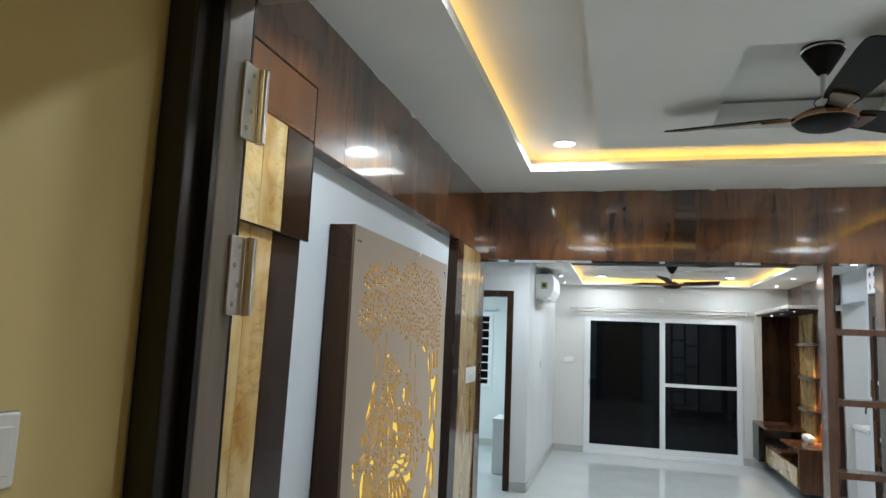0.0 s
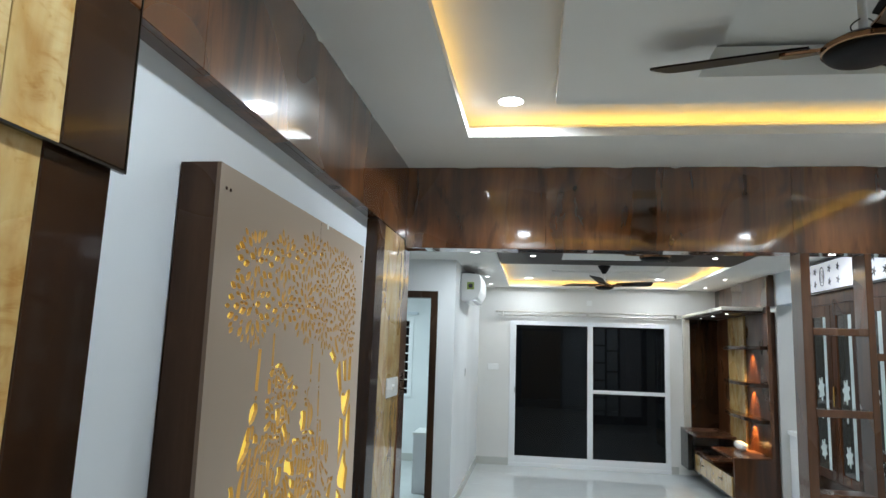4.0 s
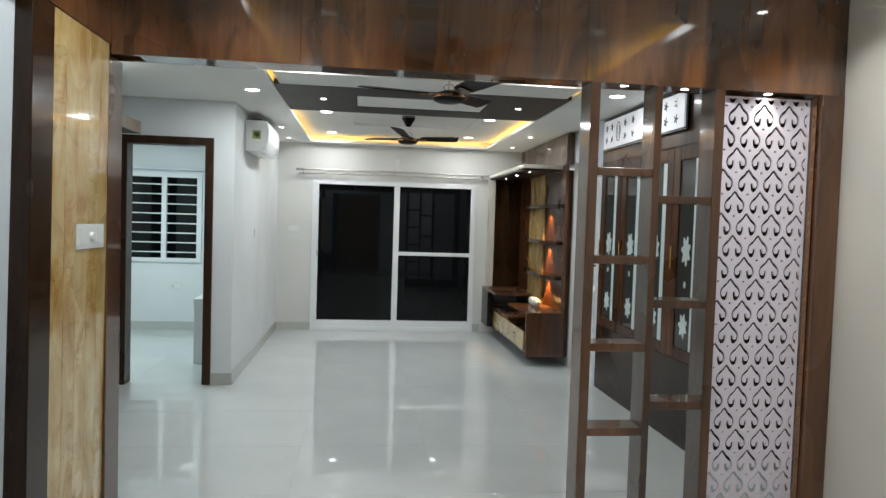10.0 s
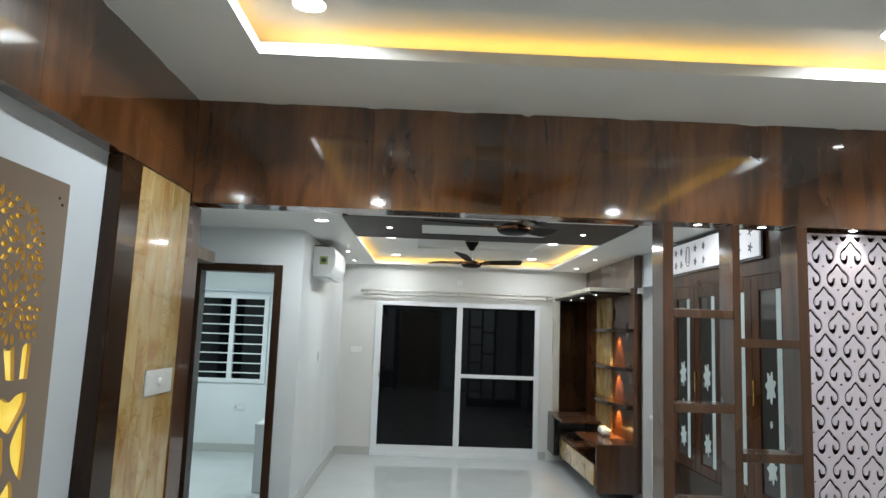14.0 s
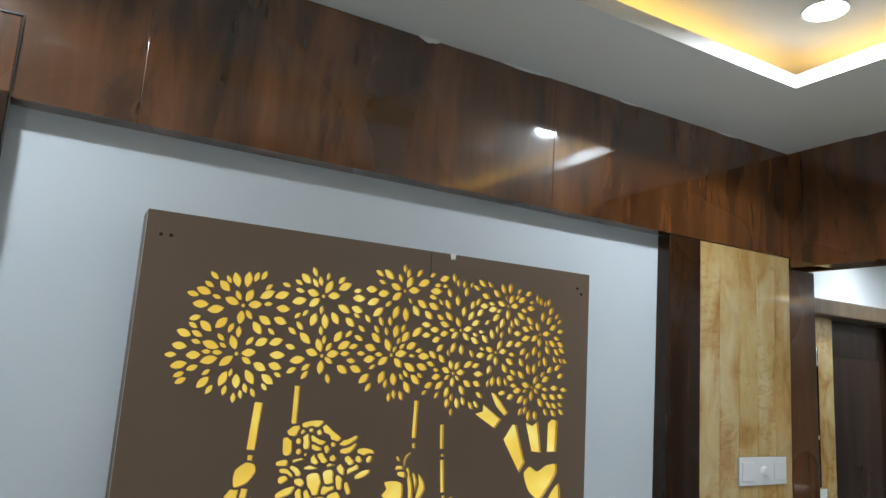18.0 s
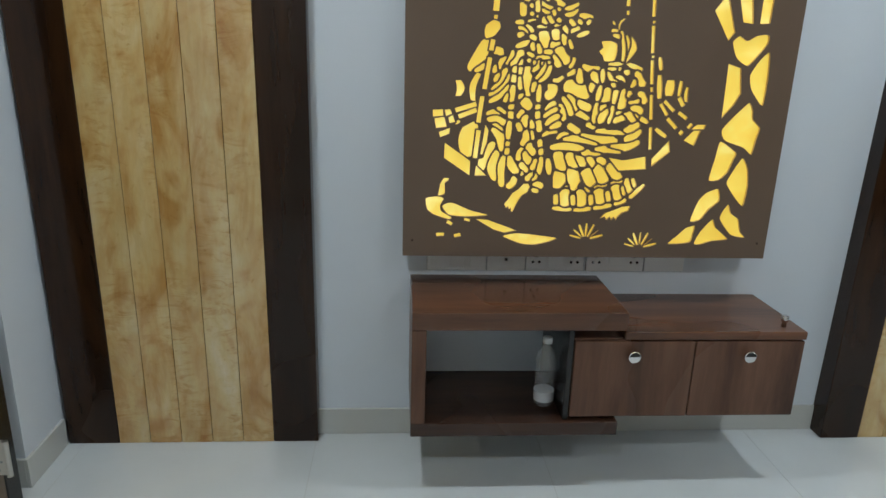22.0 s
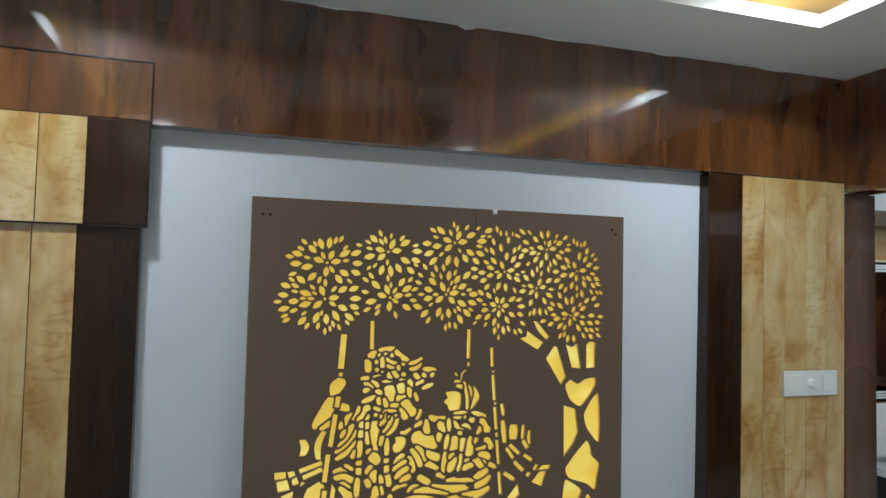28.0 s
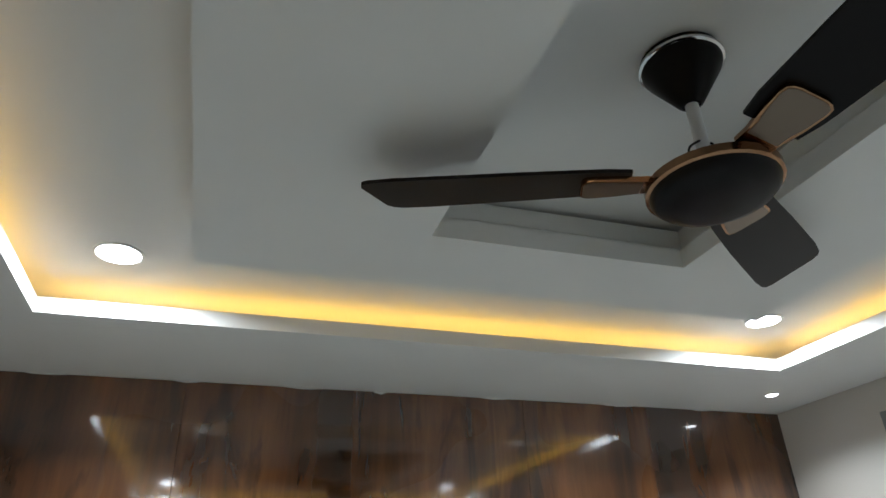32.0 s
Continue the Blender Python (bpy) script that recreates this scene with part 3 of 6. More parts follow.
def switch_plate(m, w, h, label, rockers, group="", dial=False):
    t = thing("switch_plate", m.translation, label, "switch", group)
    local = m.to_3x3().to_4x4()

    def piece(name, mat, b, tag="", bevel=0.002):
        bm = bmesh.new()
        add_box(bm, *b, bevel)
        bm.transform(m)
        return part(name, bm, mat, t, tag)

    # grey rim painted in as the thin shadow round the plate
    piece("shadow_gap", GREY, (-w / 2 - 0.0015, w / 2 + 0.0015, -h / 2 - 0.0015, h / 2 + 0.0015, 0, 0.0035), bevel=0)
    piece("plate", PLASTIC, (-w / 2, w / 2, -h / 2, h / 2, 0.0036, 0.009), bevel=0.0025)
    n = len(rockers)
    for k, kind in enumerate(rockers):
        u = -w / 2 + w * (k + 0.5) / n
        if kind == "r":
            piece("rocker", PLASTIC, (u - w / n * 0.36, u + w / n * 0.36, -h * 0.33, h * 0.33, 0.0092, 0.0125), bevel=0.0015)
        elif kind == "s":
            for du, dv, r in ((0, 0.014, 0.0058), (-0.011, -0.008, 0.0050), (0.011, -0.008, 0.0050)):
                bm = bmesh.new()
                add_turned(bm, [(r, 0.009), (r, 0.0096)], (u + du, dv, 0), segments=10)
                bm.transform(m)
                part("socket_hole", bm, BLACK, t)
        elif kind == "o":
            bm = bmesh.new()
            add_turned(bm, [(0.006, 0.009), (0.006, 0.010)], (u, 0, 0), segments=12)
            bm.transform(m)
            part("socket_hole", bm, BLACK, t)
        elif kind == "d":
            bm = bmesh.new()
            add_turned(bm, [(0.017, 0.009), (0.016, 0.020), (0.012, 0.022)], (u, 0, 0), segments=20)
            bm.transform(m)
            part("dial", bm, PLASTIC, t)
    return t


switch_plate(on_east_face(-0.433, 4.432, 1.380), 0.25, 0.092, "white switch plate with a dial on the birch boards", ("r", "d", "r"))

# ---- backlit cut-out panel ----
ART = thing("wall_art_panel", (WX, 3.0, 0.73), "brown wall panel with backlit golden tree and swing cut-outs", "wall art")
AX, AY0, AY1, AZ0, AZ1 = -0.385, 2.40, 3.598, 0.732, 1.958
AZB = AZ0 - 0.012    # lower edge, below the origin of the cut-outs
block("box_frame", DARKWOOD, (WX, AX - 0.036, AY0 + 0.012, AY1 - 0.012, AZB + 0.012, AZ1 - 0.012), ART, bevel=0.002)
for b in ((AY0, AY0 + 0.011, AZB, AZ1), (AY1 - 0.011, AY1, AZB, AZ1), (AY0 + 0.011, AY1 - 0.011, AZB, AZB + 0.011), (AY0 + 0.011, AY1 - 0.011, AZ1 - 0.011, AZ1)):
    block("box_side", DARKWOOD, (WX + 0.04, AX - 0.0092, *b), ART, bevel=0)
block("lit_sheet", GOLD, (AX - 0.0135, AX - 0.0100, AY0 + 0.014, AY1 - 0.014, AZB + 0.014, AZ1 - 0.014), ART, "glowing golden acrylic sheet", bevel=0)

cuts, spots = [], []
random.seed(7)


def petal(u, v, a, long, wide):
    """A pointed leaf-shaped opening at u, v with its tip towards angle a; none where it would touch another."""
    for s in (-0.5, -0.17, 0.17, 0.5):
        pu, pv = u + math.cos(a) * long * s * 0.8, v + math.sin(a) * long * s * 0.8
        if any((pu - q) ** 2 + (pv - w) ** 2 < (wide * 0.40 + r - 0.0010) ** 2 for q, w, r in spots):
            return
    pts = []
    for k in range(10):
        f = k / 9
        pts.append((long * (f - 0.5), wide / 2 * math.sin(math.pi * f) ** 0.8))
    pts += [(x, -y) for x, y in pts[-2:0:-1]]
    c, s = math.cos(a), math.sin(a)
    cuts.append([(u + c * x - s * y, v + s * x + c * y) for x, y in pts])
    for f in (-0.36, 0, 0.36):
        spots.append((u + c * long * f, v + s * long * f, wide * (0.5 if f == 0 else 0.36)))


def shape(*pts):
    """A closed opening; one with many corners gets softly curved sides."""
    n = len(pts)
    if n < 6 or n > 10:
        cuts.append(list(pts))
        return
    soft = []
    for k in range(n):
        a, b, c, d = (pts[(k + i - 1) % n] for i in range(4))
        for f in (0.0, 0.25, 0.5, 0.75):
            h = 0.30
            w = (-h * f + 2 * h * f * f - h * f ** 3, 1 + (h - 3) * f * f + (2 - h) * f ** 3, h * f + (3 - 2 * h) * f * f + (h - 2) * f ** 3, -h * f * f + h * f ** 3)
            soft.append((sum(p[0] * g for p, g in zip((a, b, c, d), w)), sum(p[1] * g for p, g in zip((a, b, c, d), w))))
    cuts.append(soft)


def fold(u0, v0, u1, v1, wide, bow, n=9):
    """A bowed, tapering slot from one point to another, like a fold of cloth."""
    du, dv = u1 - u0, v1 - v0
    length = math.hypot(du, dv)
    nu, nv = -dv / length, du / length
    tries = []
    for grow, short in ((1.25, -0.04), (1.1, -0.02), (0.95, 0.02), (0.8, 0.06), (0.6, 0.1)):
        left, right = [], []
        for k in range(n):
            f = short + (1 - 2 * short) * k / (n - 1)
            h = wide * grow / 2 * (0.72 + 0.28 * math.sin(math.pi * k / (n - 1)))
            b = bow * math.sin(math.pi * f)
            left.append((u0 + du * f + nu * (b + h), v0 + dv * f + nv * (b + h)))
            right.append((u0 + du * f + nu * (b - h), v0 + dv * f + nv * (b - h)))
        tries.append(left + right[::-1])
    cuts.append(tries)


def bar(u0, v0, u1, v1, wide):
    du, dv = u1 - u0, v1 - v0
    length = math.hypot(du, dv)
    nu, nv = -dv / length * wide / 2, du / length * wide / 2
    cuts.append([(u0 + nu, v0 + nv), (u1 + nu, v1 + nv), (u1 - nu, v1 - nv), (u0 - nu, v0 - nv)])


# crown of the tree: rosettes of leaves
ROSETTES = [(0.211, 1.06), (0.392, 1.097), (0.601, 1.13), (0.768, 1.044), (0.913, 1.118), (1.023, 1.05), (0.208, 0.955), (0.401, 0.96), (0.576, 0.971), (0.752, 0.934), (0.88, 0.993), (1.002, 0.906)]
CROWN = [(0.071, 0.997), (0.086, 1.066), (0.131, 1.132), (0.213, 1.143), (0.303, 1.119), (0.368, 1.158), (0.513, 1.131), (0.53, 1.177), (0.59, 1.194), (0.643, 1.184), (0.846, 1.179), (0.916, 1.177), (1.048, 1.148), (1.101, 1.088), (1.129, 0.855), (1.054, 0.808), (0.977, 0.821), (0.854, 0.914), (0.826, 0.855), (0.754, 0.828), (0.657, 0.891), (0.581, 0.866), (0.461, 0.918), (0.424, 0.9), (0.341, 0.919), (0.212, 0.852), (0.133, 0.876), (0.071, 0.909)]
for n, r, long, wide, turn in ((7, 0.0240, 0.031, 0.0160, 0.2), (13, 0.0540, 0.032, 0.0165, 0.0), (18, 0.0825, 0.031, 0.0160, 0.12), (23, 0.110, 0.030, 0.0150, 0.3)):
    for u, v in ROSETTES:
        s = 0.92 if u > 0.7 else 1.08
        for k in range(n):
            a = 2 * math.pi * (k + turn) / n + random.uniform(-0.05, 0.05)
            pu, pv = u + r * s * math.cos(a), v + r * s * math.sin(a)
            mine = math.hypot(pu - u, pv - v)
            if within(CROWN, u + (pu - u) * 1.13, v + (pv - v) * 1.13) and all(math.hypot(pu - c, pv - d) > mine * 0.98 for c, d in ROSETTES):
                petal(pu, pv, a, long * s * random.uniform(0.9, 1.08), wide * s)
        ring = [(u + 0.0045 * math.cos(t), v + 0.0045 * math.sin(t)) for t in np.linspace(0, 2 * math.pi, 10, endpoint=False)]
        if n == 7:
            cuts.append(ring)
for k in range(3000):
    pu, pv = random.uniform(0.06, 1.12), random.uniform(0.82, 1.19)
    near = min(ROSETTES, key=lambda c: (c[0] - pu) ** 2 + (c[1] - pv) ** 2)
    if within(CROWN, pu, pv):
        f = 1 - 0.3 * k / 3000
        petal(pu, pv, math.atan2(pv - near[1], pu - near[0]), 0.026 * f, 0.0125 * f)

seeds, reach_of, rigid = [], [], len(cuts)


def strip(u0, v0, u1, v1, wide, bow):
    """A strip of the drapery with narrowing ends: it grows to its width or until it meets its neighbours."""
    du, dv = u1 - u0, v1 - v0
    length = math.hypot(du, dv)
    long = length > 2.0 * wide
    short = -0.06 if long else min(wide * 0.10 / length, 0.3)
    pts = []
    for f in np.linspace(short, 1 - short, max(3, int(length / 0.004))):
        b = bow * math.sin(math.pi * f)
        full = 0.30 + 0.70 * max(0.0, math.sin(math.pi * (f + 0.06) / 1.12)) ** 0.7 if long else 1.0
        pts.append((u0 + du * f - dv / length * b, v0 + dv * f + du / length * b, wide * 0.30 * full))
    seeds.append(pts)
    reach_of.append(wide * 0.24 + 0.0008)


def trace(field, u0, v0, step):
    """The longest closed outline of field > 0 on a grid, by marching squares."""
    nu, nv = field.shape
    ends = {}
    for i in range(nu - 1):
        for j in range(nv - 1):
            corner = (field[i, j], field[i + 1, j], field[i + 1, j + 1], field[i, j + 1])
            at = ((i, j), (i + 1, j), (i + 1, j + 1), (i, j + 1))
            cross = []
            for e in range(4):
                a, b = corner[e], corner[(e + 1) % 4]
                if (a > 0) != (b > 0):
                    cross.append(((at[e], at[(e + 1) % 4]) if at[e] < at[(e + 1) % 4] else (at[(e + 1) % 4], at[e])))
            if len(cross) == 2:
                ends.setdefault(cross[0], []).append(cross[1])
                ends.setdefault(cross[1], []).append(cross[0])
    best, seen = [], set()
    for start in ends:
        if start in seen:
            continue
        loop, here = [], start
        while here and here not in seen:
            seen.add(here)
            loop.append(here)
            here = next((n for n in ends[here] if n not in seen), None)
        if len(loop) > len(best):
            best = loop
    pts = []
    for (a, b) in best:
        f = field[a] / (field[a] - field[b])
        pts.append((u0 + (a[0] + (b[0] - a[0]) * f) * step, v0 + (a[1] + (b[1] - a[1]) * f) * step))
    return pts[::2] if len(pts) > 24 else pts


def carve(first, step=0.002, gap=0.0050):
    """Turns the seeds into openings that fill the drapery and leave thin bars between them."""
    us, vs = np.arange(0.05, 0.95, step), np.arange(0.03, 0.86, step)
    gu, gv = np.meshgrid(us.astype(np.float32), vs.astype(np.float32), indexing="ij")
    every = []
    for pts in seeds:
        every.append(np.min([np.hypot(gu - u, gv - v) - w for u, v, w in pts], axis=0))
    walls = np.full(gu.shape, 1.0)
    for pts in (c for c in cuts[first:] if not isinstance(c[0], list)):
        edge = []
        for (a, b), (c, d) in zip(pts, pts[1:] + pts[:1]):
            edge += [(a + (c - a) * f, b + (d - b) * f) for f in np.linspace(0, 1, max(2, int(math.hypot(c - a, d - b) / 0.004)))]
        near = np.min([np.hypot(gu - u, gv - v) for u, v in edge], axis=0)
        odd = np.zeros(gu.shape, bool)
        for (a, b), (c, d) in zip(pts, pts[1:] + pts[:1]):
            if b != d:
                odd ^= ((b > gv) != (d > gv)) & (gu < (c - a) * (gv - b) / (d - b) + a)
        walls = np.minimum(walls, np.where(odd, -near, near))
    every = np.array(every)
    order = np.sort(every, axis=0)
    low, second = order[0], order[1]
    for n in range(len(seeds)):
        mine = every[n]
        other = np.where(mine <= low + 1e-9, second, low)
        field = np.minimum(np.minimum(other - mine - gap, reach_of[n] - mine), walls - gap)
        box = np.argwhere(field > 0)
        if len(box) < 4:
            continue
        (i0, j0), (i1, j1) = np.maximum(box.min(axis=0) - 1, 0), box.max(axis=0) + 2
        pts = trace(field[i0:i1, j0:j1], us[i0], vs[j0], step)
        if len(pts) > 4:
            cuts.append(pts)


# trunk: irregular flat stones of light
shape((0.824, 0.834), (0.847, 0.840), (0.848, 0.859), (0.906, 0.820), (0.887, 0.797))
shape((0.869, 0.889), (0.885, 0.886), (0.927, 0.838), (0.916, 0.829), (0.888, 0.854))
shape((0.916, 0.769), (0.943, 0.808), (0.956, 0.805), (0.988, 0.709), (0.970, 0.684))
shape((0.986, 0.813), (1.008, 0.804), (1.027, 0.817), (1.041, 0.734), (1.008, 0.738))
shape((1.060, 0.810), (1.072, 0.821), (1.094, 0.818), (1.092, 0.736), (1.060, 0.735))
shape((0.985, 0.681), (1.005, 0.699), (1.030, 0.685), (1.058, 0.700), (1.094, 0.703), (1.094, 0.675), (1.044, 0.613), (1.003, 0.636))
shape((0.981, 0.618), (1.023, 0.605), (1.034, 0.530), (1.016, 0.494), (0.983, 0.453))
shape((1.106, 0.652), (1.113, 0.569), (1.109, 0.493), (1.066, 0.540), (1.054, 0.585), (1.079, 0.630))
shape((0.991, 0.421), (1.063, 0.501), (1.081, 0.478), (1.086, 0.451), (1.113, 0.424), (1.106, 0.387), (1.098, 0.341), (1.067, 0.364), (1.005, 0.385))
shape((0.991, 0.382), (1.047, 0.347), (1.043, 0.325), (1.029, 0.284), (1.004, 0.259), (0.970, 0.259), (0.981, 0.329))
shape((1.071, 0.331), (1.094, 0.295), (1.103, 0.239), (1.097, 0.174), (1.066, 0.201), (1.031, 0.247), (1.039, 0.275))
shape((1.007, 0.230), (1.016, 0.191), (0.985, 0.162), (0.961, 0.128), (0.927, 0.123), (0.945, 0.189), (0.970, 0.218))
shape((1.048, 0.180), (1.062, 0.148), (1.089, 0.130), (1.101, 0.088), (1.119, 0.068), (1.070, 0.078), (1.027, 0.129), (1.030, 0.153))
shape((0.946, 0.108), (0.943, 0.076), (0.934, 0.051), (0.862, 0.046), (0.891, 0.075), (0.916, 0.100))
shape((1.002, 0.130), (1.016, 0.102), (1.062, 0.063), (1.009, 0.056), (0.969, 0.044), (0.950, 0.048), (0.965, 0.086))
# swing: seat and ropes
shape((0.121, 0.368), (0.202, 0.312), (0.201, 0.267), (0.120, 0.321))
shape((0.220, 0.298), (0.254, 0.267), (0.217, 0.266))
shape((0.638, 0.327), (0.684, 0.319), (0.756, 0.332), (0.761, 0.292), (0.674, 0.286))
shape((0.775, 0.324), (0.825, 0.383), (0.832, 0.347), (0.777, 0.300))
bar(0.267, 0.853, 0.260, 0.753, 0.018)
bar(0.350, 0.891, 0.350, 0.808, 0.012)
bar(0.653, 0.864, 0.652, 0.775, 0.012)
bar(0.729, 0.807, 0.732, 0.748, 0.011)
bar(0.735, 0.722, 0.741, 0.644, 0.011)
bar(0.743, 0.623, 0.749, 0.553, 0.011)
bar(0.752, 0.521, 0.759, 0.446, 0.011)
bar(0.761, 0.423, 0.767, 0.354, 0.011)
bar(0.256, 0.673, 0.251, 0.642, 0.014)
bar(0.249, 0.622, 0.236, 0.530, 0.014)
bar(0.231, 0.509, 0.222, 0.430, 0.014)
bar(0.224, 0.407, 0.216, 0.321, 0.014)
bar(0.261, 0.742, 0.260, 0.731, 0.011)
bar(0.653, 0.763, 0.654, 0.751, 0.009)
bar(0.735, 0.736, 0.736, 0.729, 0.009)
bar(0.744, 0.637, 0.744, 0.630, 0.009)
bar(0.750, 0.544, 0.752, 0.530, 0.009)
# bird and its tail
shape((0.105, 0.204), (0.111, 0.240), (0.122, 0.258), (0.136, 0.258), (0.135, 0.249), (0.125, 0.242), (0.126, 0.210), (0.116, 0.204))
shape((0.067, 0.194), (0.102, 0.200), (0.123, 0.193), (0.112, 0.171), (0.116, 0.153), (0.149, 0.132), (0.140, 0.126), (0.096, 0.140), (0.072, 0.158))
shape((0.119, 0.168), (0.135, 0.179), (0.156, 0.178), (0.210, 0.155), (0.266, 0.140), (0.193, 0.135), (0.140, 0.141))
shape((0.226, 0.128), (0.265, 0.125), (0.360, 0.090), (0.321, 0.082), (0.285, 0.093))
shape((0.316, 0.071), (0.366, 0.081), (0.490, 0.066), (0.467, 0.053), (0.423, 0.043), (0.377, 0.046))
bar(0.102, 0.076, 0.127, 0.077, 0.012)
bar(0.159, 0.072, 0.180, 0.076, 0.012)
bar(0.135, 0.119, 0.152, 0.110, 0.011)
bar(0.163, 0.131, 0.182, 0.114, 0.012)
bar(0.190, 0.127, 0.208, 0.122, 0.009)
# cushions with tassels
shape((0.082, 0.467), (0.113, 0.468), (0.114, 0.449), (0.083, 0.446))
shape((0.118, 0.467), (0.135, 0.469), (0.141, 0.455), (0.123, 0.448))
shape((0.088, 0.441), (0.117, 0.446), (0.126, 0.416), (0.093, 0.412))
shape((0.130, 0.444), (0.143, 0.452), (0.151, 0.431), (0.134, 0.427))
shape((0.102, 0.400), (0.136, 0.413), (0.134, 0.395), (0.106, 0.384))
shape((0.871, 0.384), (0.899, 0.414), (0.923, 0.415), (0.907, 0.367))
shape((0.891, 0.418), (0.908, 0.433), (0.938, 0.433), (0.932, 0.419))
bar(0.151, 0.466, 0.214, 0.486, 0.014)
bar(0.161, 0.447, 0.215, 0.468, 0.014)
bar(0.174, 0.428, 0.216, 0.451, 0.012)
bar(0.784, 0.495, 0.809, 0.460, 0.011)
bar(0.795, 0.504, 0.829, 0.473, 0.011)
bar(0.809, 0.512, 0.839, 0.481, 0.014)
bar(0.840, 0.515, 0.857, 0.489, 0.014)
bar(0.811, 0.451, 0.843, 0.420, 0.012)
bar(0.825, 0.455, 0.862, 0.435, 0.012)
bar(0.844, 0.470, 0.873, 0.450, 0.011)
bar(0.856, 0.402, 0.864, 0.413, 0.014)
bar(0.880, 0.421, 0.891, 0.436, 0.012)
fold(0.157, 0.553, 0.158, 0.510, 0.019, 0.007)
fold(0.186, 0.570, 0.172, 0.496, 0.018, -0.007)
fold(0.217, 0.574, 0.203, 0.497, 0.018, -0.009)
fold(0.808, 0.564, 0.807, 0.521, 0.025, 0.000)
fold(0.841, 0.563, 0.838, 0.520, 0.012, 0.000)
fold(0.864, 0.551, 0.865, 0.496, 0.021, -0.004)
fold(0.771, 0.578, 0.778, 0.513, 0.014, 0.000)
fold(0.766, 0.631, 0.773, 0.596, 0.011, 0.000)
fold(0.778, 0.418, 0.813, 0.394, 0.011, 0.000)
# draped folds, beads and hems of the seated ornament
strip(0.197, 0.596, 0.233, 0.659, 0.035, -0.004)
strip(0.209, 0.586, 0.233, 0.597, 0.015, 0.000)
strip(0.194, 0.344, 0.202, 0.415, 0.043, 0.011)
strip(0.240, 0.331, 0.246, 0.420, 0.027, 0.007)
strip(0.267, 0.417, 0.298, 0.356, 0.025, 0.009)
strip(0.237, 0.291, 0.266, 0.360, 0.027, 0.005)
strip(0.280, 0.264, 0.280, 0.332, 0.029, 0.009)
strip(0.303, 0.243, 0.306, 0.320, 0.023, 0.007)
strip(0.323, 0.321, 0.354, 0.276, 0.023, -0.005)
strip(0.155, 0.428, 0.165, 0.435, 0.008, 0.000)
strip(0.261, 0.643, 0.290, 0.630, 0.019, 0.004)
strip(0.300, 0.641, 0.278, 0.595, 0.017, 0.000)
strip(0.315, 0.636, 0.295, 0.599, 0.015, 0.004)
strip(0.341, 0.637, 0.312, 0.607, 0.021, 0.007)
strip(0.268, 0.595, 0.265, 0.583, 0.014, 0.000)
strip(0.297, 0.593, 0.264, 0.531, 0.017, 0.009)
strip(0.306, 0.567, 0.258, 0.517, 0.015, 0.007)
strip(0.304, 0.537, 0.259, 0.496, 0.015, 0.005)
strip(0.307, 0.513, 0.301, 0.497, 0.012, 0.000)
strip(0.270, 0.557, 0.276, 0.571, 0.015, 0.000)
strip(0.259, 0.438, 0.298, 0.432, 0.027, 0.009)
strip(0.254, 0.459, 0.300, 0.450, 0.017, 0.007)
strip(0.253, 0.422, 0.292, 0.409, 0.017, 0.007)
strip(0.281, 0.470, 0.300, 0.457, 0.017, 0.000)
strip(0.342, 0.620, 0.340, 0.603, 0.014, 0.000)
strip(0.341, 0.594, 0.342, 0.577, 0.015, 0.000)
strip(0.342, 0.566, 0.350, 0.525, 0.017, 0.000)
strip(0.348, 0.507, 0.353, 0.525, 0.015, 0.000)
strip(0.368, 0.599, 0.366, 0.522, 0.031, -0.005)
strip(0.398, 0.617, 0.379, 0.587, 0.015, 0.005)
strip(0.417, 0.606, 0.392, 0.561, 0.015, 0.005)
strip(0.390, 0.553, 0.383, 0.530, 0.014, 0.000)
strip(0.438, 0.624, 0.457, 0.607, 0.023, 0.005)
strip(0.431, 0.597, 0.402, 0.558, 0.017, 0.005)
strip(0.500, 0.617, 0.459, 0.572, 0.019, 0.004)
strip(0.484, 0.596, 0.445, 0.554, 0.019, 0.004)
strip(0.433, 0.514, 0.442, 0.546, 0.027, -0.007)
strip(0.359, 0.499, 0.372, 0.482, 0.027, 0.000)
strip(0.355, 0.464, 0.346, 0.451, 0.015, 0.000)
strip(0.362, 0.446, 0.372, 0.429, 0.025, 0.000)
strip(0.345, 0.425, 0.352, 0.411, 0.015, 0.000)
strip(0.380, 0.434, 0.390, 0.421, 0.017, 0.000)
strip(0.374, 0.399, 0.367, 0.367, 0.025, 0.004)
strip(0.387, 0.403, 0.392, 0.385, 0.012, 0.000)
strip(0.395, 0.341, 0.379, 0.367, 0.023, 0.004)
strip(0.352, 0.321, 0.362, 0.349, 0.015, 0.004)
strip(0.384, 0.313, 0.370, 0.340, 0.023, 0.000)
strip(0.363, 0.302, 0.377, 0.284, 0.017, 0.000)
strip(0.407, 0.314, 0.398, 0.292, 0.015, 0.000)
strip(0.423, 0.321, 0.420, 0.278, 0.017, 0.000)
strip(0.446, 0.315, 0.452, 0.279, 0.017, 0.000)
strip(0.355, 0.267, 0.367, 0.277, 0.012, 0.000)
strip(0.384, 0.259, 0.399, 0.270, 0.017, 0.000)
strip(0.410, 0.269, 0.404, 0.256, 0.015, 0.000)
strip(0.343, 0.258, 0.327, 0.234, 0.019, 0.004)
strip(0.410, 0.242, 0.428, 0.235, 0.019, 0.000)
strip(0.406, 0.223, 0.417, 0.220, 0.014, 0.000)
strip(0.431, 0.475, 0.465, 0.494, 0.015, 0.004)
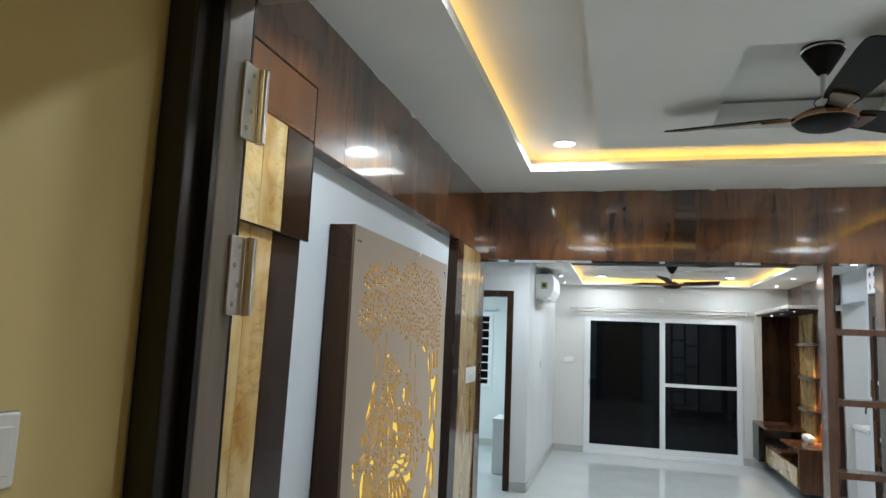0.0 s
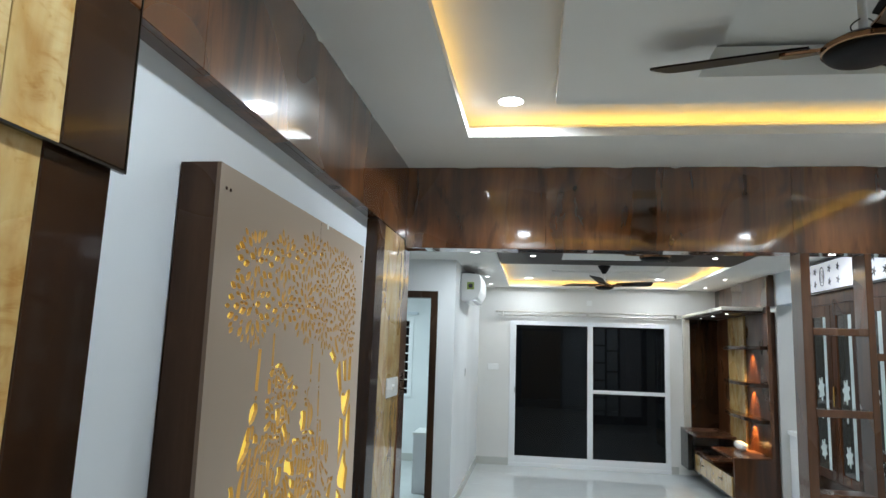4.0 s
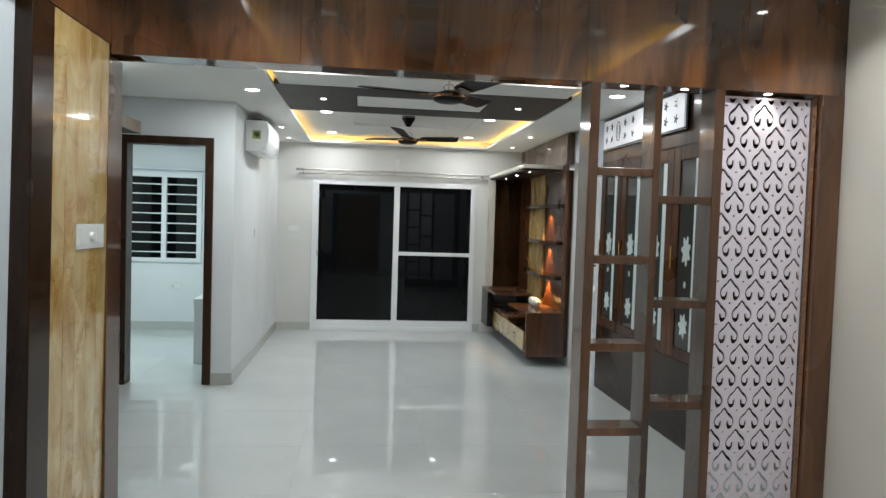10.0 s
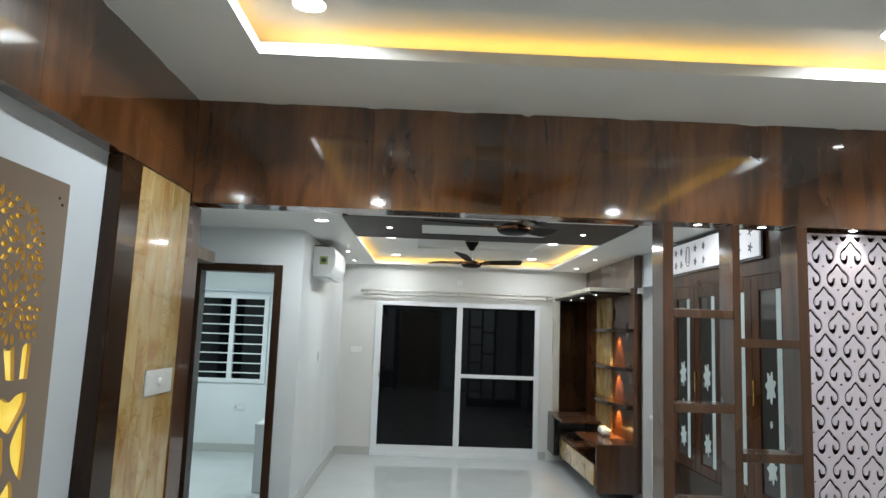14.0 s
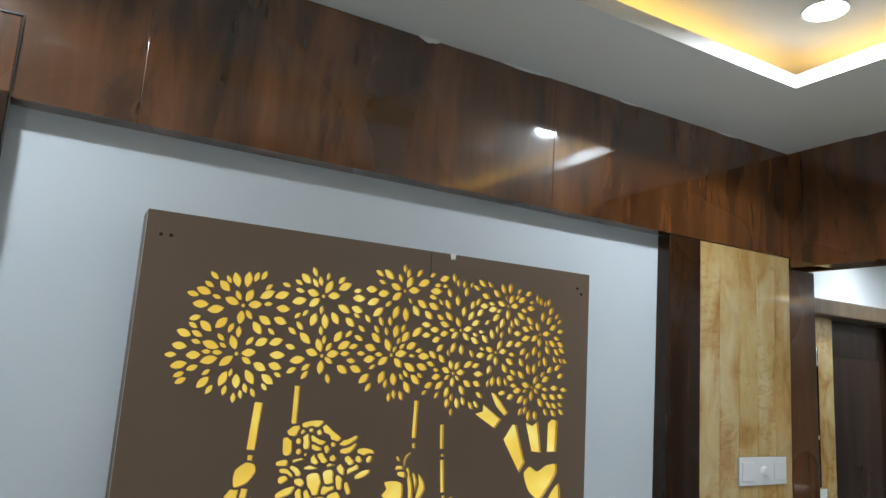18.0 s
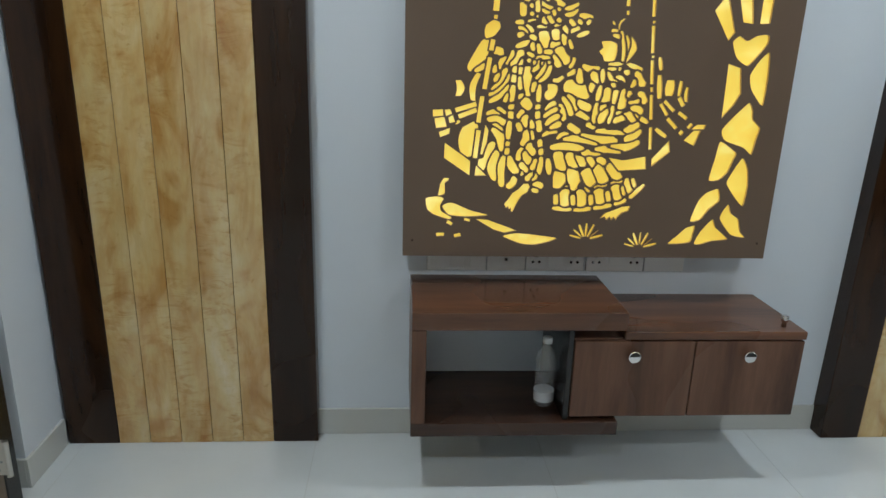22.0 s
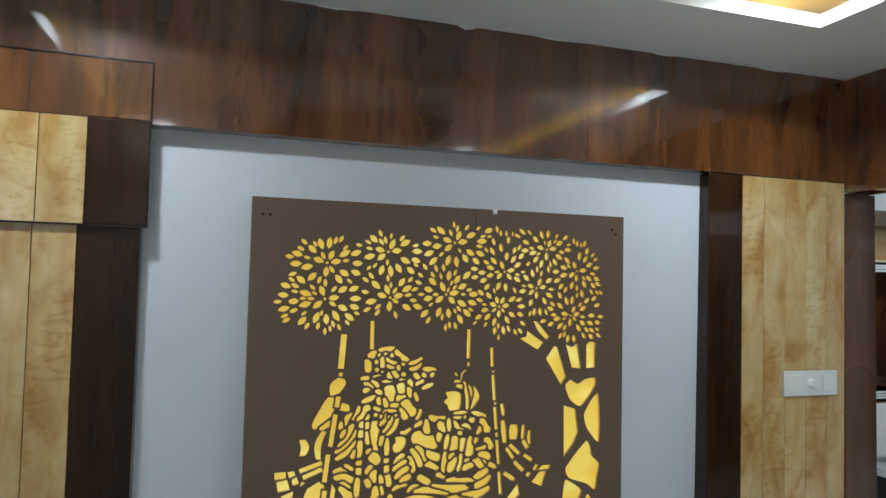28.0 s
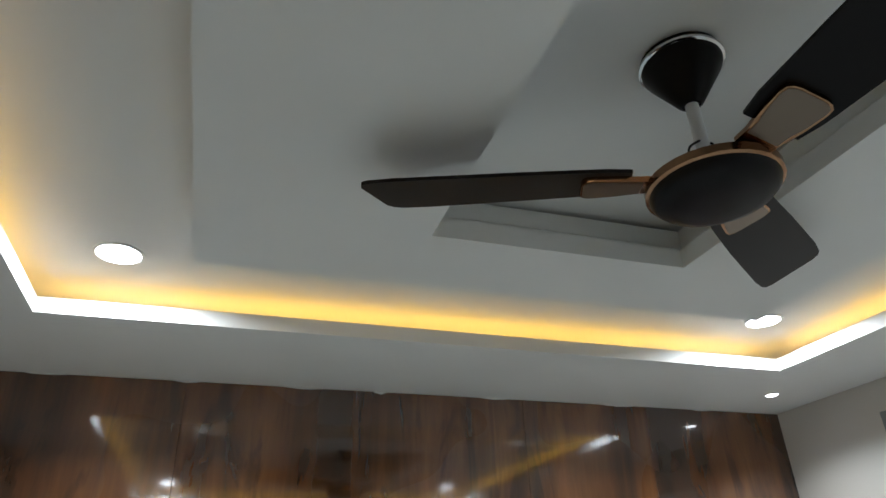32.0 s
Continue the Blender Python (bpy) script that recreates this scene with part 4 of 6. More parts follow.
strip(0.428, 0.454, 0.468, 0.476, 0.015, 0.004)
strip(0.435, 0.431, 0.476, 0.455, 0.017, 0.004)
strip(0.447, 0.413, 0.487, 0.432, 0.017, 0.004)
strip(0.465, 0.494, 0.485, 0.432, 0.017, 0.005)
strip(0.482, 0.503, 0.508, 0.456, 0.019, 0.005)
strip(0.497, 0.512, 0.521, 0.474, 0.015, 0.004)
strip(0.527, 0.492, 0.560, 0.479, 0.021, 0.000)
strip(0.529, 0.460, 0.558, 0.440, 0.023, 0.000)
strip(0.512, 0.446, 0.577, 0.423, 0.019, 0.005)
strip(0.505, 0.424, 0.533, 0.407, 0.017, 0.000)
strip(0.427, 0.395, 0.462, 0.405, 0.012, 0.004)
strip(0.472, 0.387, 0.498, 0.399, 0.012, 0.004)
strip(0.520, 0.587, 0.526, 0.557, 0.019, 0.000)
strip(0.537, 0.601, 0.576, 0.596, 0.017, -0.005)
strip(0.564, 0.588, 0.575, 0.559, 0.021, 0.000)
strip(0.594, 0.589, 0.596, 0.561, 0.014, 0.000)
strip(0.591, 0.540, 0.585, 0.506, 0.015, 0.000)
strip(0.584, 0.489, 0.579, 0.435, 0.015, 0.000)
strip(0.560, 0.532, 0.567, 0.550, 0.017, 0.000)
strip(0.609, 0.498, 0.613, 0.530, 0.025, -0.004)
strip(0.599, 0.477, 0.613, 0.493, 0.014, 0.000)
strip(0.598, 0.445, 0.618, 0.467, 0.027, 0.000)
strip(0.628, 0.437, 0.635, 0.481, 0.014, 0.000)
strip(0.637, 0.499, 0.651, 0.553, 0.017, 0.004)
strip(0.629, 0.552, 0.643, 0.540, 0.014, 0.000)
strip(0.662, 0.482, 0.667, 0.527, 0.023, 0.000)
strip(0.651, 0.464, 0.676, 0.469, 0.012, 0.000)
strip(0.647, 0.437, 0.670, 0.454, 0.023, 0.000)
strip(0.672, 0.465, 0.706, 0.444, 0.021, 0.004)
strip(0.675, 0.518, 0.702, 0.537, 0.017, 0.004)
strip(0.688, 0.536, 0.700, 0.563, 0.017, 0.000)
strip(0.702, 0.586, 0.734, 0.542, 0.023, -0.007)
strip(0.717, 0.529, 0.732, 0.502, 0.019, 0.000)
strip(0.717, 0.537, 0.741, 0.545, 0.012, 0.000)
strip(0.688, 0.497, 0.716, 0.505, 0.012, -0.004)
strip(0.700, 0.484, 0.722, 0.470, 0.023, 0.000)
strip(0.709, 0.462, 0.717, 0.452, 0.008, 0.000)
strip(0.728, 0.449, 0.747, 0.439, 0.012, 0.000)
strip(0.631, 0.424, 0.675, 0.429, 0.014, 0.000)
strip(0.613, 0.583, 0.637, 0.561, 0.012, -0.005)
strip(0.637, 0.570, 0.661, 0.562, 0.012, 0.004)
strip(0.658, 0.597, 0.671, 0.585, 0.015, 0.000)
strip(0.461, 0.358, 0.546, 0.354, 0.021, 0.005)
strip(0.499, 0.385, 0.589, 0.373, 0.019, 0.005)
strip(0.552, 0.392, 0.670, 0.386, 0.021, -0.007)
strip(0.598, 0.409, 0.674, 0.400, 0.015, 0.004)
strip(0.547, 0.336, 0.603, 0.339, 0.017, 0.005)
strip(0.588, 0.348, 0.667, 0.348, 0.019, 0.005)
strip(0.641, 0.360, 0.720, 0.373, 0.023, -0.007)
strip(0.664, 0.389, 0.724, 0.406, 0.023, -0.009)
strip(0.684, 0.415, 0.715, 0.430, 0.023, -0.005)
strip(0.629, 0.419, 0.676, 0.426, 0.012, 0.002)
strip(0.476, 0.334, 0.491, 0.287, 0.029, 0.000)
strip(0.512, 0.331, 0.530, 0.295, 0.025, 0.000)
strip(0.542, 0.330, 0.567, 0.294, 0.025, 0.000)
strip(0.575, 0.322, 0.591, 0.301, 0.021, 0.000)
strip(0.608, 0.321, 0.623, 0.312, 0.019, 0.000)
strip(0.485, 0.276, 0.488, 0.232, 0.037, 0.000)
strip(0.524, 0.286, 0.538, 0.237, 0.035, 0.000)
strip(0.567, 0.293, 0.590, 0.246, 0.035, 0.000)
strip(0.603, 0.295, 0.628, 0.250, 0.035, 0.000)
strip(0.646, 0.298, 0.675, 0.261, 0.027, 0.000)
strip(0.503, 0.222, 0.510, 0.174, 0.033, 0.000)
strip(0.561, 0.220, 0.564, 0.175, 0.033, 0.000)
strip(0.615, 0.224, 0.626, 0.184, 0.033, 0.000)
strip(0.669, 0.237, 0.683, 0.196, 0.029, 0.000)
strip(0.704, 0.252, 0.716, 0.223, 0.023, 0.000)
strip(0.479, 0.203, 0.481, 0.181, 0.014, 0.000)
strip(0.534, 0.201, 0.537, 0.179, 0.014, 0.000)
strip(0.592, 0.202, 0.595, 0.180, 0.014, 0.000)
strip(0.645, 0.214, 0.651, 0.192, 0.014, 0.000)
strip(0.692, 0.230, 0.697, 0.212, 0.014, 0.000)
strip(0.722, 0.256, 0.729, 0.238, 0.014, 0.000)
strip(0.481, 0.221, 0.510, 0.233, 0.010, 0.000)
strip(0.555, 0.234, 0.583, 0.220, 0.010, 0.000)
strip(0.604, 0.232, 0.636, 0.240, 0.010, 0.000)
strip(0.657, 0.247, 0.686, 0.252, 0.010, 0.000)
strip(0.327, 0.594, 0.326, 0.581, 0.016, 0.0)
strip(0.324, 0.571, 0.324, 0.552, 0.016, 0.0)
strip(0.323, 0.543, 0.320, 0.494, 0.016, 0.0)
strip(0.321, 0.485, 0.320, 0.473, 0.016, 0.0)
strip(0.320, 0.463, 0.320, 0.445, 0.016, 0.0)
strip(0.318, 0.436, 0.316, 0.383, 0.016, 0.0)
strip(0.315, 0.372, 0.314, 0.362, 0.014, 0.0)
strip(0.315, 0.351, 0.315, 0.338, 0.014, 0.0)
strip(0.403, 0.539, 0.403, 0.495, 0.014, 0.0)
strip(0.403, 0.486, 0.402, 0.474, 0.014, 0.0)
strip(0.403, 0.465, 0.404, 0.448, 0.014, 0.0)
strip(0.407, 0.435, 0.412, 0.411, 0.016, 0.0)
strip(0.416, 0.375, 0.418, 0.361, 0.014, 0.0)
strip(0.421, 0.350, 0.422, 0.338, 0.014, 0.0)
strip(0.478, 0.164, 0.527, 0.160, 0.014, 0.0)
strip(0.546, 0.158, 0.593, 0.163, 0.014, 0.0)
strip(0.607, 0.165, 0.660, 0.174, 0.014, 0.0)
strip(0.672, 0.178, 0.711, 0.193, 0.014, 0.0)
strip(0.716, 0.197, 0.757, 0.237, 0.014, 0.0)
shape((0.315, 0.177), (0.329, 0.195), (0.339, 0.212), (0.357, 0.224), (0.373, 0.242), (0.388, 0.243), (0.394, 0.232), (0.386, 0.214), (0.370, 0.204), (0.360, 0.189), (0.351, 0.169), (0.343, 0.151), (0.337, 0.152), (0.338, 0.164), (0.331, 0.158), (0.329, 0.169), (0.322, 0.163))
shape((0.626, 0.131), (0.646, 0.150), (0.669, 0.158), (0.697, 0.170), (0.725, 0.173), (0.719, 0.156), (0.698, 0.149), (0.685, 0.135), (0.680, 0.125), (0.674, 0.136), (0.665, 0.125), (0.661, 0.136), (0.649, 0.126), (0.645, 0.136))
# plumed tops of the ornament: plain openings, beads and feathers
shape((0.582, 0.674), (0.610, 0.676), (0.630, 0.668), (0.632, 0.642), (0.625, 0.620), (0.596, 0.618), (0.588, 0.634), (0.577, 0.645), (0.588, 0.658))
shape((0.671, 0.692), (0.687, 0.672), (0.692, 0.654), (0.681, 0.635), (0.662, 0.615), (0.667, 0.639), (0.674, 0.665))
shape((0.233, 0.713), (0.254, 0.727), (0.272, 0.722), (0.276, 0.707), (0.259, 0.684), (0.234, 0.676), (0.229, 0.694))
strip(0.341, 0.748, 0.339, 0.779, 0.018, 0.000)
strip(0.341, 0.783, 0.362, 0.799, 0.018, 0.000)
strip(0.373, 0.804, 0.413, 0.809, 0.014, 0.000)
strip(0.424, 0.799, 0.458, 0.773, 0.018, -0.004)
strip(0.371, 0.792, 0.373, 0.790, 0.010, 0.000)
strip(0.391, 0.796, 0.393, 0.796, 0.010, 0.000)
strip(0.411, 0.790, 0.413, 0.788, 0.010, 0.000)
strip(0.432, 0.781, 0.433, 0.780, 0.010, 0.000)
strip(0.364, 0.771, 0.366, 0.769, 0.010, 0.000)
strip(0.366, 0.748, 0.368, 0.747, 0.010, 0.000)
strip(0.384, 0.738, 0.386, 0.738, 0.010, 0.000)
strip(0.447, 0.764, 0.447, 0.762, 0.010, 0.000)
strip(0.382, 0.780, 0.384, 0.759, 0.014, 0.000)
strip(0.397, 0.777, 0.424, 0.765, 0.012, -0.004)
strip(0.401, 0.760, 0.417, 0.750, 0.012, 0.000)
strip(0.430, 0.757, 0.438, 0.739, 0.012, 0.000)
strip(0.353, 0.724, 0.392, 0.735, 0.014, -0.004)
strip(0.399, 0.735, 0.410, 0.721, 0.016, 0.000)
strip(0.417, 0.741, 0.431, 0.723, 0.018, 0.000)
strip(0.440, 0.739, 0.451, 0.726, 0.014, 0.000)
strip(0.388, 0.712, 0.416, 0.714, 0.008, 0.000)
strip(0.423, 0.715, 0.456, 0.720, 0.008, 0.000)
strip(0.324, 0.723, 0.348, 0.724, 0.012, 0.000)
strip(0.355, 0.717, 0.370, 0.699, 0.012, 0.000)
strip(0.333, 0.708, 0.355, 0.698, 0.012, 0.000)
strip(0.333, 0.687, 0.343, 0.694, 0.014, 0.000)
strip(0.370, 0.685, 0.379, 0.678, 0.014, 0.000)
strip(0.330, 0.656, 0.363, 0.668, 0.014, 0.000)
strip(0.372, 0.664, 0.378, 0.650, 0.014, 0.000)
strip(0.467, 0.765, 0.500, 0.776, 0.012, -0.004)
strip(0.471, 0.747, 0.499, 0.760, 0.012, -0.004)
strip(0.514, 0.746, 0.544, 0.742, 0.014, 0.000)
strip(0.540, 0.734, 0.535, 0.720, 0.012, 0.000)
strip(0.510, 0.730, 0.522, 0.713, 0.012, 0.000)
strip(0.484, 0.730, 0.496, 0.719, 0.012, 0.000)
strip(0.487, 0.700, 0.533, 0.715, 0.012, 0.004)
strip(0.511, 0.689, 0.537, 0.699, 0.012, 0.000)
strip(0.466, 0.712, 0.477, 0.698, 0.012, 0.000)
strip(0.405, 0.689, 0.415, 0.661, 0.030, 0.000)
strip(0.440, 0.699, 0.446, 0.679, 0.022, 0.000)
strip(0.429, 0.661, 0.452, 0.665, 0.018, 0.000)
strip(0.466, 0.687, 0.470, 0.669, 0.016, 0.000)
strip(0.392, 0.657, 0.400, 0.640, 0.016, 0.000)
strip(0.485, 0.673, 0.493, 0.655, 0.010, 0.000)
strip(0.413, 0.640, 0.430, 0.640, 0.016, 0.000)
strip(0.363, 0.636, 0.381, 0.627, 0.010, 0.000)
strip(0.389, 0.623, 0.437, 0.622, 0.012, 0.004)
strip(0.367, 0.616, 0.369, 0.603, 0.012, 0.000)
strip(0.384, 0.611, 0.385, 0.607, 0.014, 0.000)
strip(0.404, 0.609, 0.406, 0.607, 0.012, 0.000)
strip(0.426, 0.611, 0.428, 0.611, 0.012, 0.000)
strip(0.454, 0.651, 0.486, 0.612, 0.028, -0.005)
strip(0.464, 0.582, 0.483, 0.592, 0.014, 0.000)
strip(0.487, 0.579, 0.509, 0.586, 0.014, 0.000)
strip(0.495, 0.542, 0.545, 0.524, 0.040, 0.000)
strip(0.642, 0.697, 0.652, 0.624, 0.012, 0.005)
strip(0.658, 0.686, 0.668, 0.624, 0.012, 0.005)
strip(0.614, 0.609, 0.649, 0.611, 0.010, 0.000)
strip(0.670, 0.610, 0.710, 0.597, 0.012, 0.000)
strip(0.612, 0.596, 0.632, 0.596, 0.010, 0.000)
strip(0.645, 0.596, 0.663, 0.599, 0.010, 0.000)
strip(0.613, 0.705, 0.625, 0.704, 0.010, 0.000)
strip(0.619, 0.695, 0.635, 0.689, 0.012, 0.000)
carve(rigid)
fold(0.632, 0.704, 0.651, 0.743, 0.011, 0.009)
for u, v in ((0.614, 0.727), (0.622, 0.713)):
    petal(u, v, 2.3, 0.016, 0.008)
# grass tufts
for u, v in ((0.587, 0.062), (0.768, 0.034)):
    for k in range(7):
        a = math.pi * (0.08 + 0.84 * k / 6)
        fold(u + 0.016 * math.cos(a), v + 0.010 * math.sin(a), u + 0.056 * math.cos(a), v + 0.052 * math.sin(a), 0.007, 0, 5)
    fold(u - 0.048, v - 0.004, u + 0.048, v - 0.004, 0.009, 0.004)


def clear(outlines, wide, high, grid=0.0015):
    """Keeps the outlines that stay clear of each other and of the rim, the first come first."""
    taken, kept = set(), []
    for choice in outlines:
        for pts in choice if isinstance(choice[0], list) else [choice]:
            if not all(0.012 < u < wide - 0.012 and 0.0 < v < high - 0.012 for u, v in pts):
                continue
            cells, closed = set(), pts + pts[:1]
            for (u0, v0), (u1, v1) in zip(closed, closed[1:]):
                steps = max(2, int(math.hypot(u1 - u0, v1 - v0) / grid * 2) + 1)
                cells |= {(int((u0 + (u1 - u0) * f) / grid), int((v0 + (v1 - v0) * f) / grid)) for f in np.linspace(0, 1, steps)}
            us, vs = [p[0] for p in pts], [p[1] for p in pts]
            for gu in range(int(min(us) / grid), int(max(us) / grid) + 1):
                for gv in range(int(min(vs) / grid), int(max(vs) / grid) + 1):
                    if within(pts, (gu + 0.5) * grid, (gv + 0.5) * grid):
                        cells.add((gu, gv))
            if not cells & taken:
                kept.append(pts)
                taken |= cells
                break
    return kept


def hung(outline):
    """The cut-outs sit a little low and out of true on their board."""
    return [(u + 0.004, v - 0.018 + 0.008 * u) for u, v in outline]


cuts = [[hung(o) for o in c] if isinstance(c[0], list) else hung(c) for c in cuts]
AW, AH = AY1 - AY0, AZ1 - AZ0
board = [(0, AZB - AZ0), (AW, AZB - AZ0), (AW, AH), (0, AH)]
plate("front_board", ARTBROWN, [board] + clear(cuts[rigid:] + cuts[:rigid], AW, AH), on_east_face(AX - 0.0045, AY0, AZ0), 0.009, ART, edge=GOLDEDGE)
for u, v in ((0.03, AH - 0.05), (0.05, AH - 0.05), (AW - 0.03, AH - 0.06), (AW - 0.045, AH - 0.045), (0.03, 0.04), (AW - 0.03, 0.04)):
    turned("screw", DARKWOOD, [(0.004, 0), (0.004, 0.0015)], (AX, AY0 + u, AZ0 + v), ART, axis="x", segments=10)

block("sheet_joint", DARKWOOD, (AX - 0.001, AX + 0.0002, AY0 + 0.671, AY0 + 0.673, AZ1 - 0.078, AZ1 - 0.004), ART, bevel=0)
chip = [(-0.008, 0.006), (-0.003, -0.012), (0.002, -0.007), (0.007, -0.010), (0.010, 0.006)]
plate("filler_chip", CEIL, [chip], on_east_face(AX + 0.0008, AY0 + 0.734, AZ1 - 0.004), 0.0016, ART, "chipped white edge")

# ---- floating console under it ----
con = thing("floating_console", (WX, 3.04, 0.2), "dark walnut floating console with an open bay and two doors", "tv console")
CF = -0.165
block("top_slab", WALNUT_FLAT, (WX, CF + 0.012, 2.428, 3.078, 0.559, 0.617), con)
# coloured much darker than the top slab
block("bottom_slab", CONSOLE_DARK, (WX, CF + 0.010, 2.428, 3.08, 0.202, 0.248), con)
block("side_panel", CONSOLE, (WX, CF + 0.011, 2.428, 2.472, 0.2485, 0.5585), con)
# black sheet over the cabinet's side towards the open bay
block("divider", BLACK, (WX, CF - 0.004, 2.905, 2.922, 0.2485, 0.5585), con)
block("cabinet_body", CONSOLE, (WX, CF - 0.021, 2.923, 3.643, 0.263, 0.5205), con)
block("top_slab", WALNUT_FLAT, (WX, CF - 0.002, 3.0785, 3.656, 0.523, 0.549), con)
for a, b in ((2.926, 3.302), (3.305, 3.652)):
    d = block("door", CONSOLE, (CF - 0.020, CF - 0.002, a, b, 0.261, 0.518), con)
    k = turned("knob", CHROME, [(0.006, -0.002), (0.006, 0.014), (0.019, 0.016), (0.019, 0.022), (0.017, 0.0235)], (CF, (a + b) / 2 - 0.008, 0.476), d, "round chrome and black knob", axis="x", segments=24)
    # upper half of the knob's face coloured black
    half = [(0.0165 * math.cos(q), 0.0165 * math.sin(q)) for q in np.linspace(0.12, math.pi - 0.12, 14)]
    plate("knob_inlay", BLACK, [half], on_east_face(CF + 0.0241, (a + b) / 2 - 0.008, 0.476), 0.001, d, "black upper half of the knob")
bm = bmesh.new()
add_turned(bm, [(0.0075, 0.5495), (0.0075, 0.566), (0.011, 0.569), (0.011, 0.586), (0.007, 0.588)], (-0.21, 3.60, 0), segments=16)
tagged(finish("console_knob", bm, CHROME, None, "", True), "spare chrome knob standing on the console", "knob")

bot = thing("water_bottle", (-0.275, 2.866, 0.2485), "clear plastic water bottle with a white cap and label", "bottle")
PET = material("clear_pet", (0.93, 0.95, 0.95), 0.05)
bsdf(PET, "Alpha").default_value = 0.11
turned("bottle_body", PET, [(0.026, 0.249), (0.033, 0.257), (0.033, 0.292), (0.0305, 0.296), (0.033, 0.300), (0.033, 0.362), (0.030, 0.377), (0.033, 0.392), (0.033, 0.412), (0.024, 0.439), (0.013, 0.454), (0.013, 0.468)], (-0.275, 2.866, 0), bot)
turned("cap", PLASTIC, [(0.0155, 0.466), (0.0155, 0.484), (0.014, 0.486)], (-0.275, 2.866, 0), bot, "white screw cap")
LABEL = material("printed_film", (0.72, 0.75, 0.78), 0.2)
bsdf(LABEL, "Alpha").default_value = 0.7
turned("label_band", LABEL, [(0.0335, 0.268), (0.0335, 0.302)], (-0.275, 2.866, 0), bot, "printed paper label")

for n, (y, w, kinds) in enumerate(((2.585, 0.20, ("r", "r", "r")), (2.755, 0.13, ("o",)), (2.925, 0.20, ("s", "r", "s")), (3.135, 0.20, ("s", "r", "s")), (3.31, 0.14, ()))):
    switch_plate(on_east_face(WX + 0.0128, y, 0.676), w, 0.080, "white modular socket plate low on the wall", kinds, "sockets under the wall art")

# ---- living-room fan ----
def ceiling_fan(at, top, first, reach, label, group):
    """A three-bladed fan: cup at the ceiling, rod, motor and blades on copper brackets."""
    x, y, z = at
    f = thing("ceiling_fan", (x, y, top), label, "ceiling fan", group)
    turned("cup", FANBLACK, [(0.071, top - 0.001), (0.073, top - 0.012), (0.067, top - 0.03), (0.023, top - 0.100), (0.016, top - 0.106)], (x, y, 0), f)
    turned("cup_ring", CHROME, [(0.0715, top - 0.010), (0.0755, top - 0.012), (0.0755, top - 0.017), (0.0715, top - 0.019)], (x, y, 0), f)
    turned("rod", PLASTIC, [(0.0115, top - 0.10), (0.0115, z + 0.035)], (x, y, 0), f, segments=16)
    turned("motor", FANBLACK, [(0.030, z + 0.040), (0.062, z + 0.030), (0.098, z + 0.010), (0.104, z - 0.004), (0.102, z - 0.012)], (x, y, 0), f)
    turned("motor_ring", COPPER, [(0.100, z + 0.008), (0.1085, z + 0.004), (0.1085, z - 0.010), (0.100, z - 0.014)], (x, y, 0), f, "copper-coloured trim ring")
    turned("motor_cap", FANBLACK, [(0.1035, z - 0.011), (0.101, z - 0.019), (0.092, z - 0.028), (0.070, z - 0.036), (0.03, z - 0.040)], (x, y, 0), f)
    for s in (-1, 1):
        cu = bmesh.new()
        rings = []
        for k in range(17):
            t = k / 16
            mid = Vector((x + s * (0.011 + 0.024 * math.sin(math.pi * t)), y - 0.008 * t, z + 0.034 + 0.046 * t))
            along = Vector((s * 0.024 * math.pi * math.cos(math.pi * t), -0.008, 0.046)).normalized()
            side = along.cross(Vector((0, 1, 0))).normalized()
            rings.append([cu.verts.new(mid + 0.0021 * (side * math.cos(q * math.tau / 6) + along.cross(side) * math.sin(q * math.tau / 6))) for q in range(6)])
        for one, two in zip(rings, rings[1:]):
            for q in range(6):
                cu.faces.new((one[q], one[(q + 1) % 6], two[(q + 1) % 6], two[q]))
        part("wire", cu, BLACK, f)
    for k in range(3):
        a = radians(first + 120 * k)
        turn = Matrix.Translation((x, y, z + 0.014)) @ Matrix.Rotation(a, 4, "Z") @ Matrix.Rotation(radians(-3.5), 4, "Y") @ Matrix.Rotation(radians(-14), 4, "X")
        bm = bmesh.new()
        rows = ((0.13, 0.050), (0.17, 0.058), (0.30, 0.066), (reach - 0.06, 0.073), (reach - 0.015, 0.070), (reach - 0.004, 0.064), (reach, 0.050))
        under = ((reach - 0.022, -0.050), (reach - 0.032, -0.064), (reach - 0.050, -0.071), (reach - 0.10, -0.073), (0.30, -0.066), (0.17, -0.058), (0.13, -0.050))
        loop = list(rows + under)
        low = [bm.verts.new((r, w, -0.003)) for r, w in loop]
        high = [bm.verts.new((r, w, 0.003)) for r, w in loop]
        bm.faces.new(low)
        bm.faces.new(high[::-1])
        for i in range(len(low)):
            j = (i + 1) % len(low)
            bm.faces.new((low[i], low[j], high[j], high[i]))
        bm.transform(turn)
        blade = part("blade", bm, FANBLACK, f)
        bm = bmesh.new()
        rim = [(0.088, -0.030), (0.115, -0.031), (0.150, -0.039), (0.190, -0.043), (0.202, -0.041), (0.208, -0.033), (0.210, -0.022), (0.210, 0.022), (0.208, 0.033), (0.202, 0.041), (0.190, 0.043), (0.150, 0.039), (0.115, 0.031), (0.088, 0.030)]
        low = [bm.verts.new((r, w, -0.0125)) for r, w in rim]
        high = [bm.verts.new((r, w, -0.0032)) for r, w in rim]
        bm.faces.new(low)
        bm.faces.new(high[::-1])
        for i in range(len(low)):
            j = (i + 1) % len(low)
            bm.faces.new((low[i], low[j], high[j], high[i]))
        bm.transform(turn)
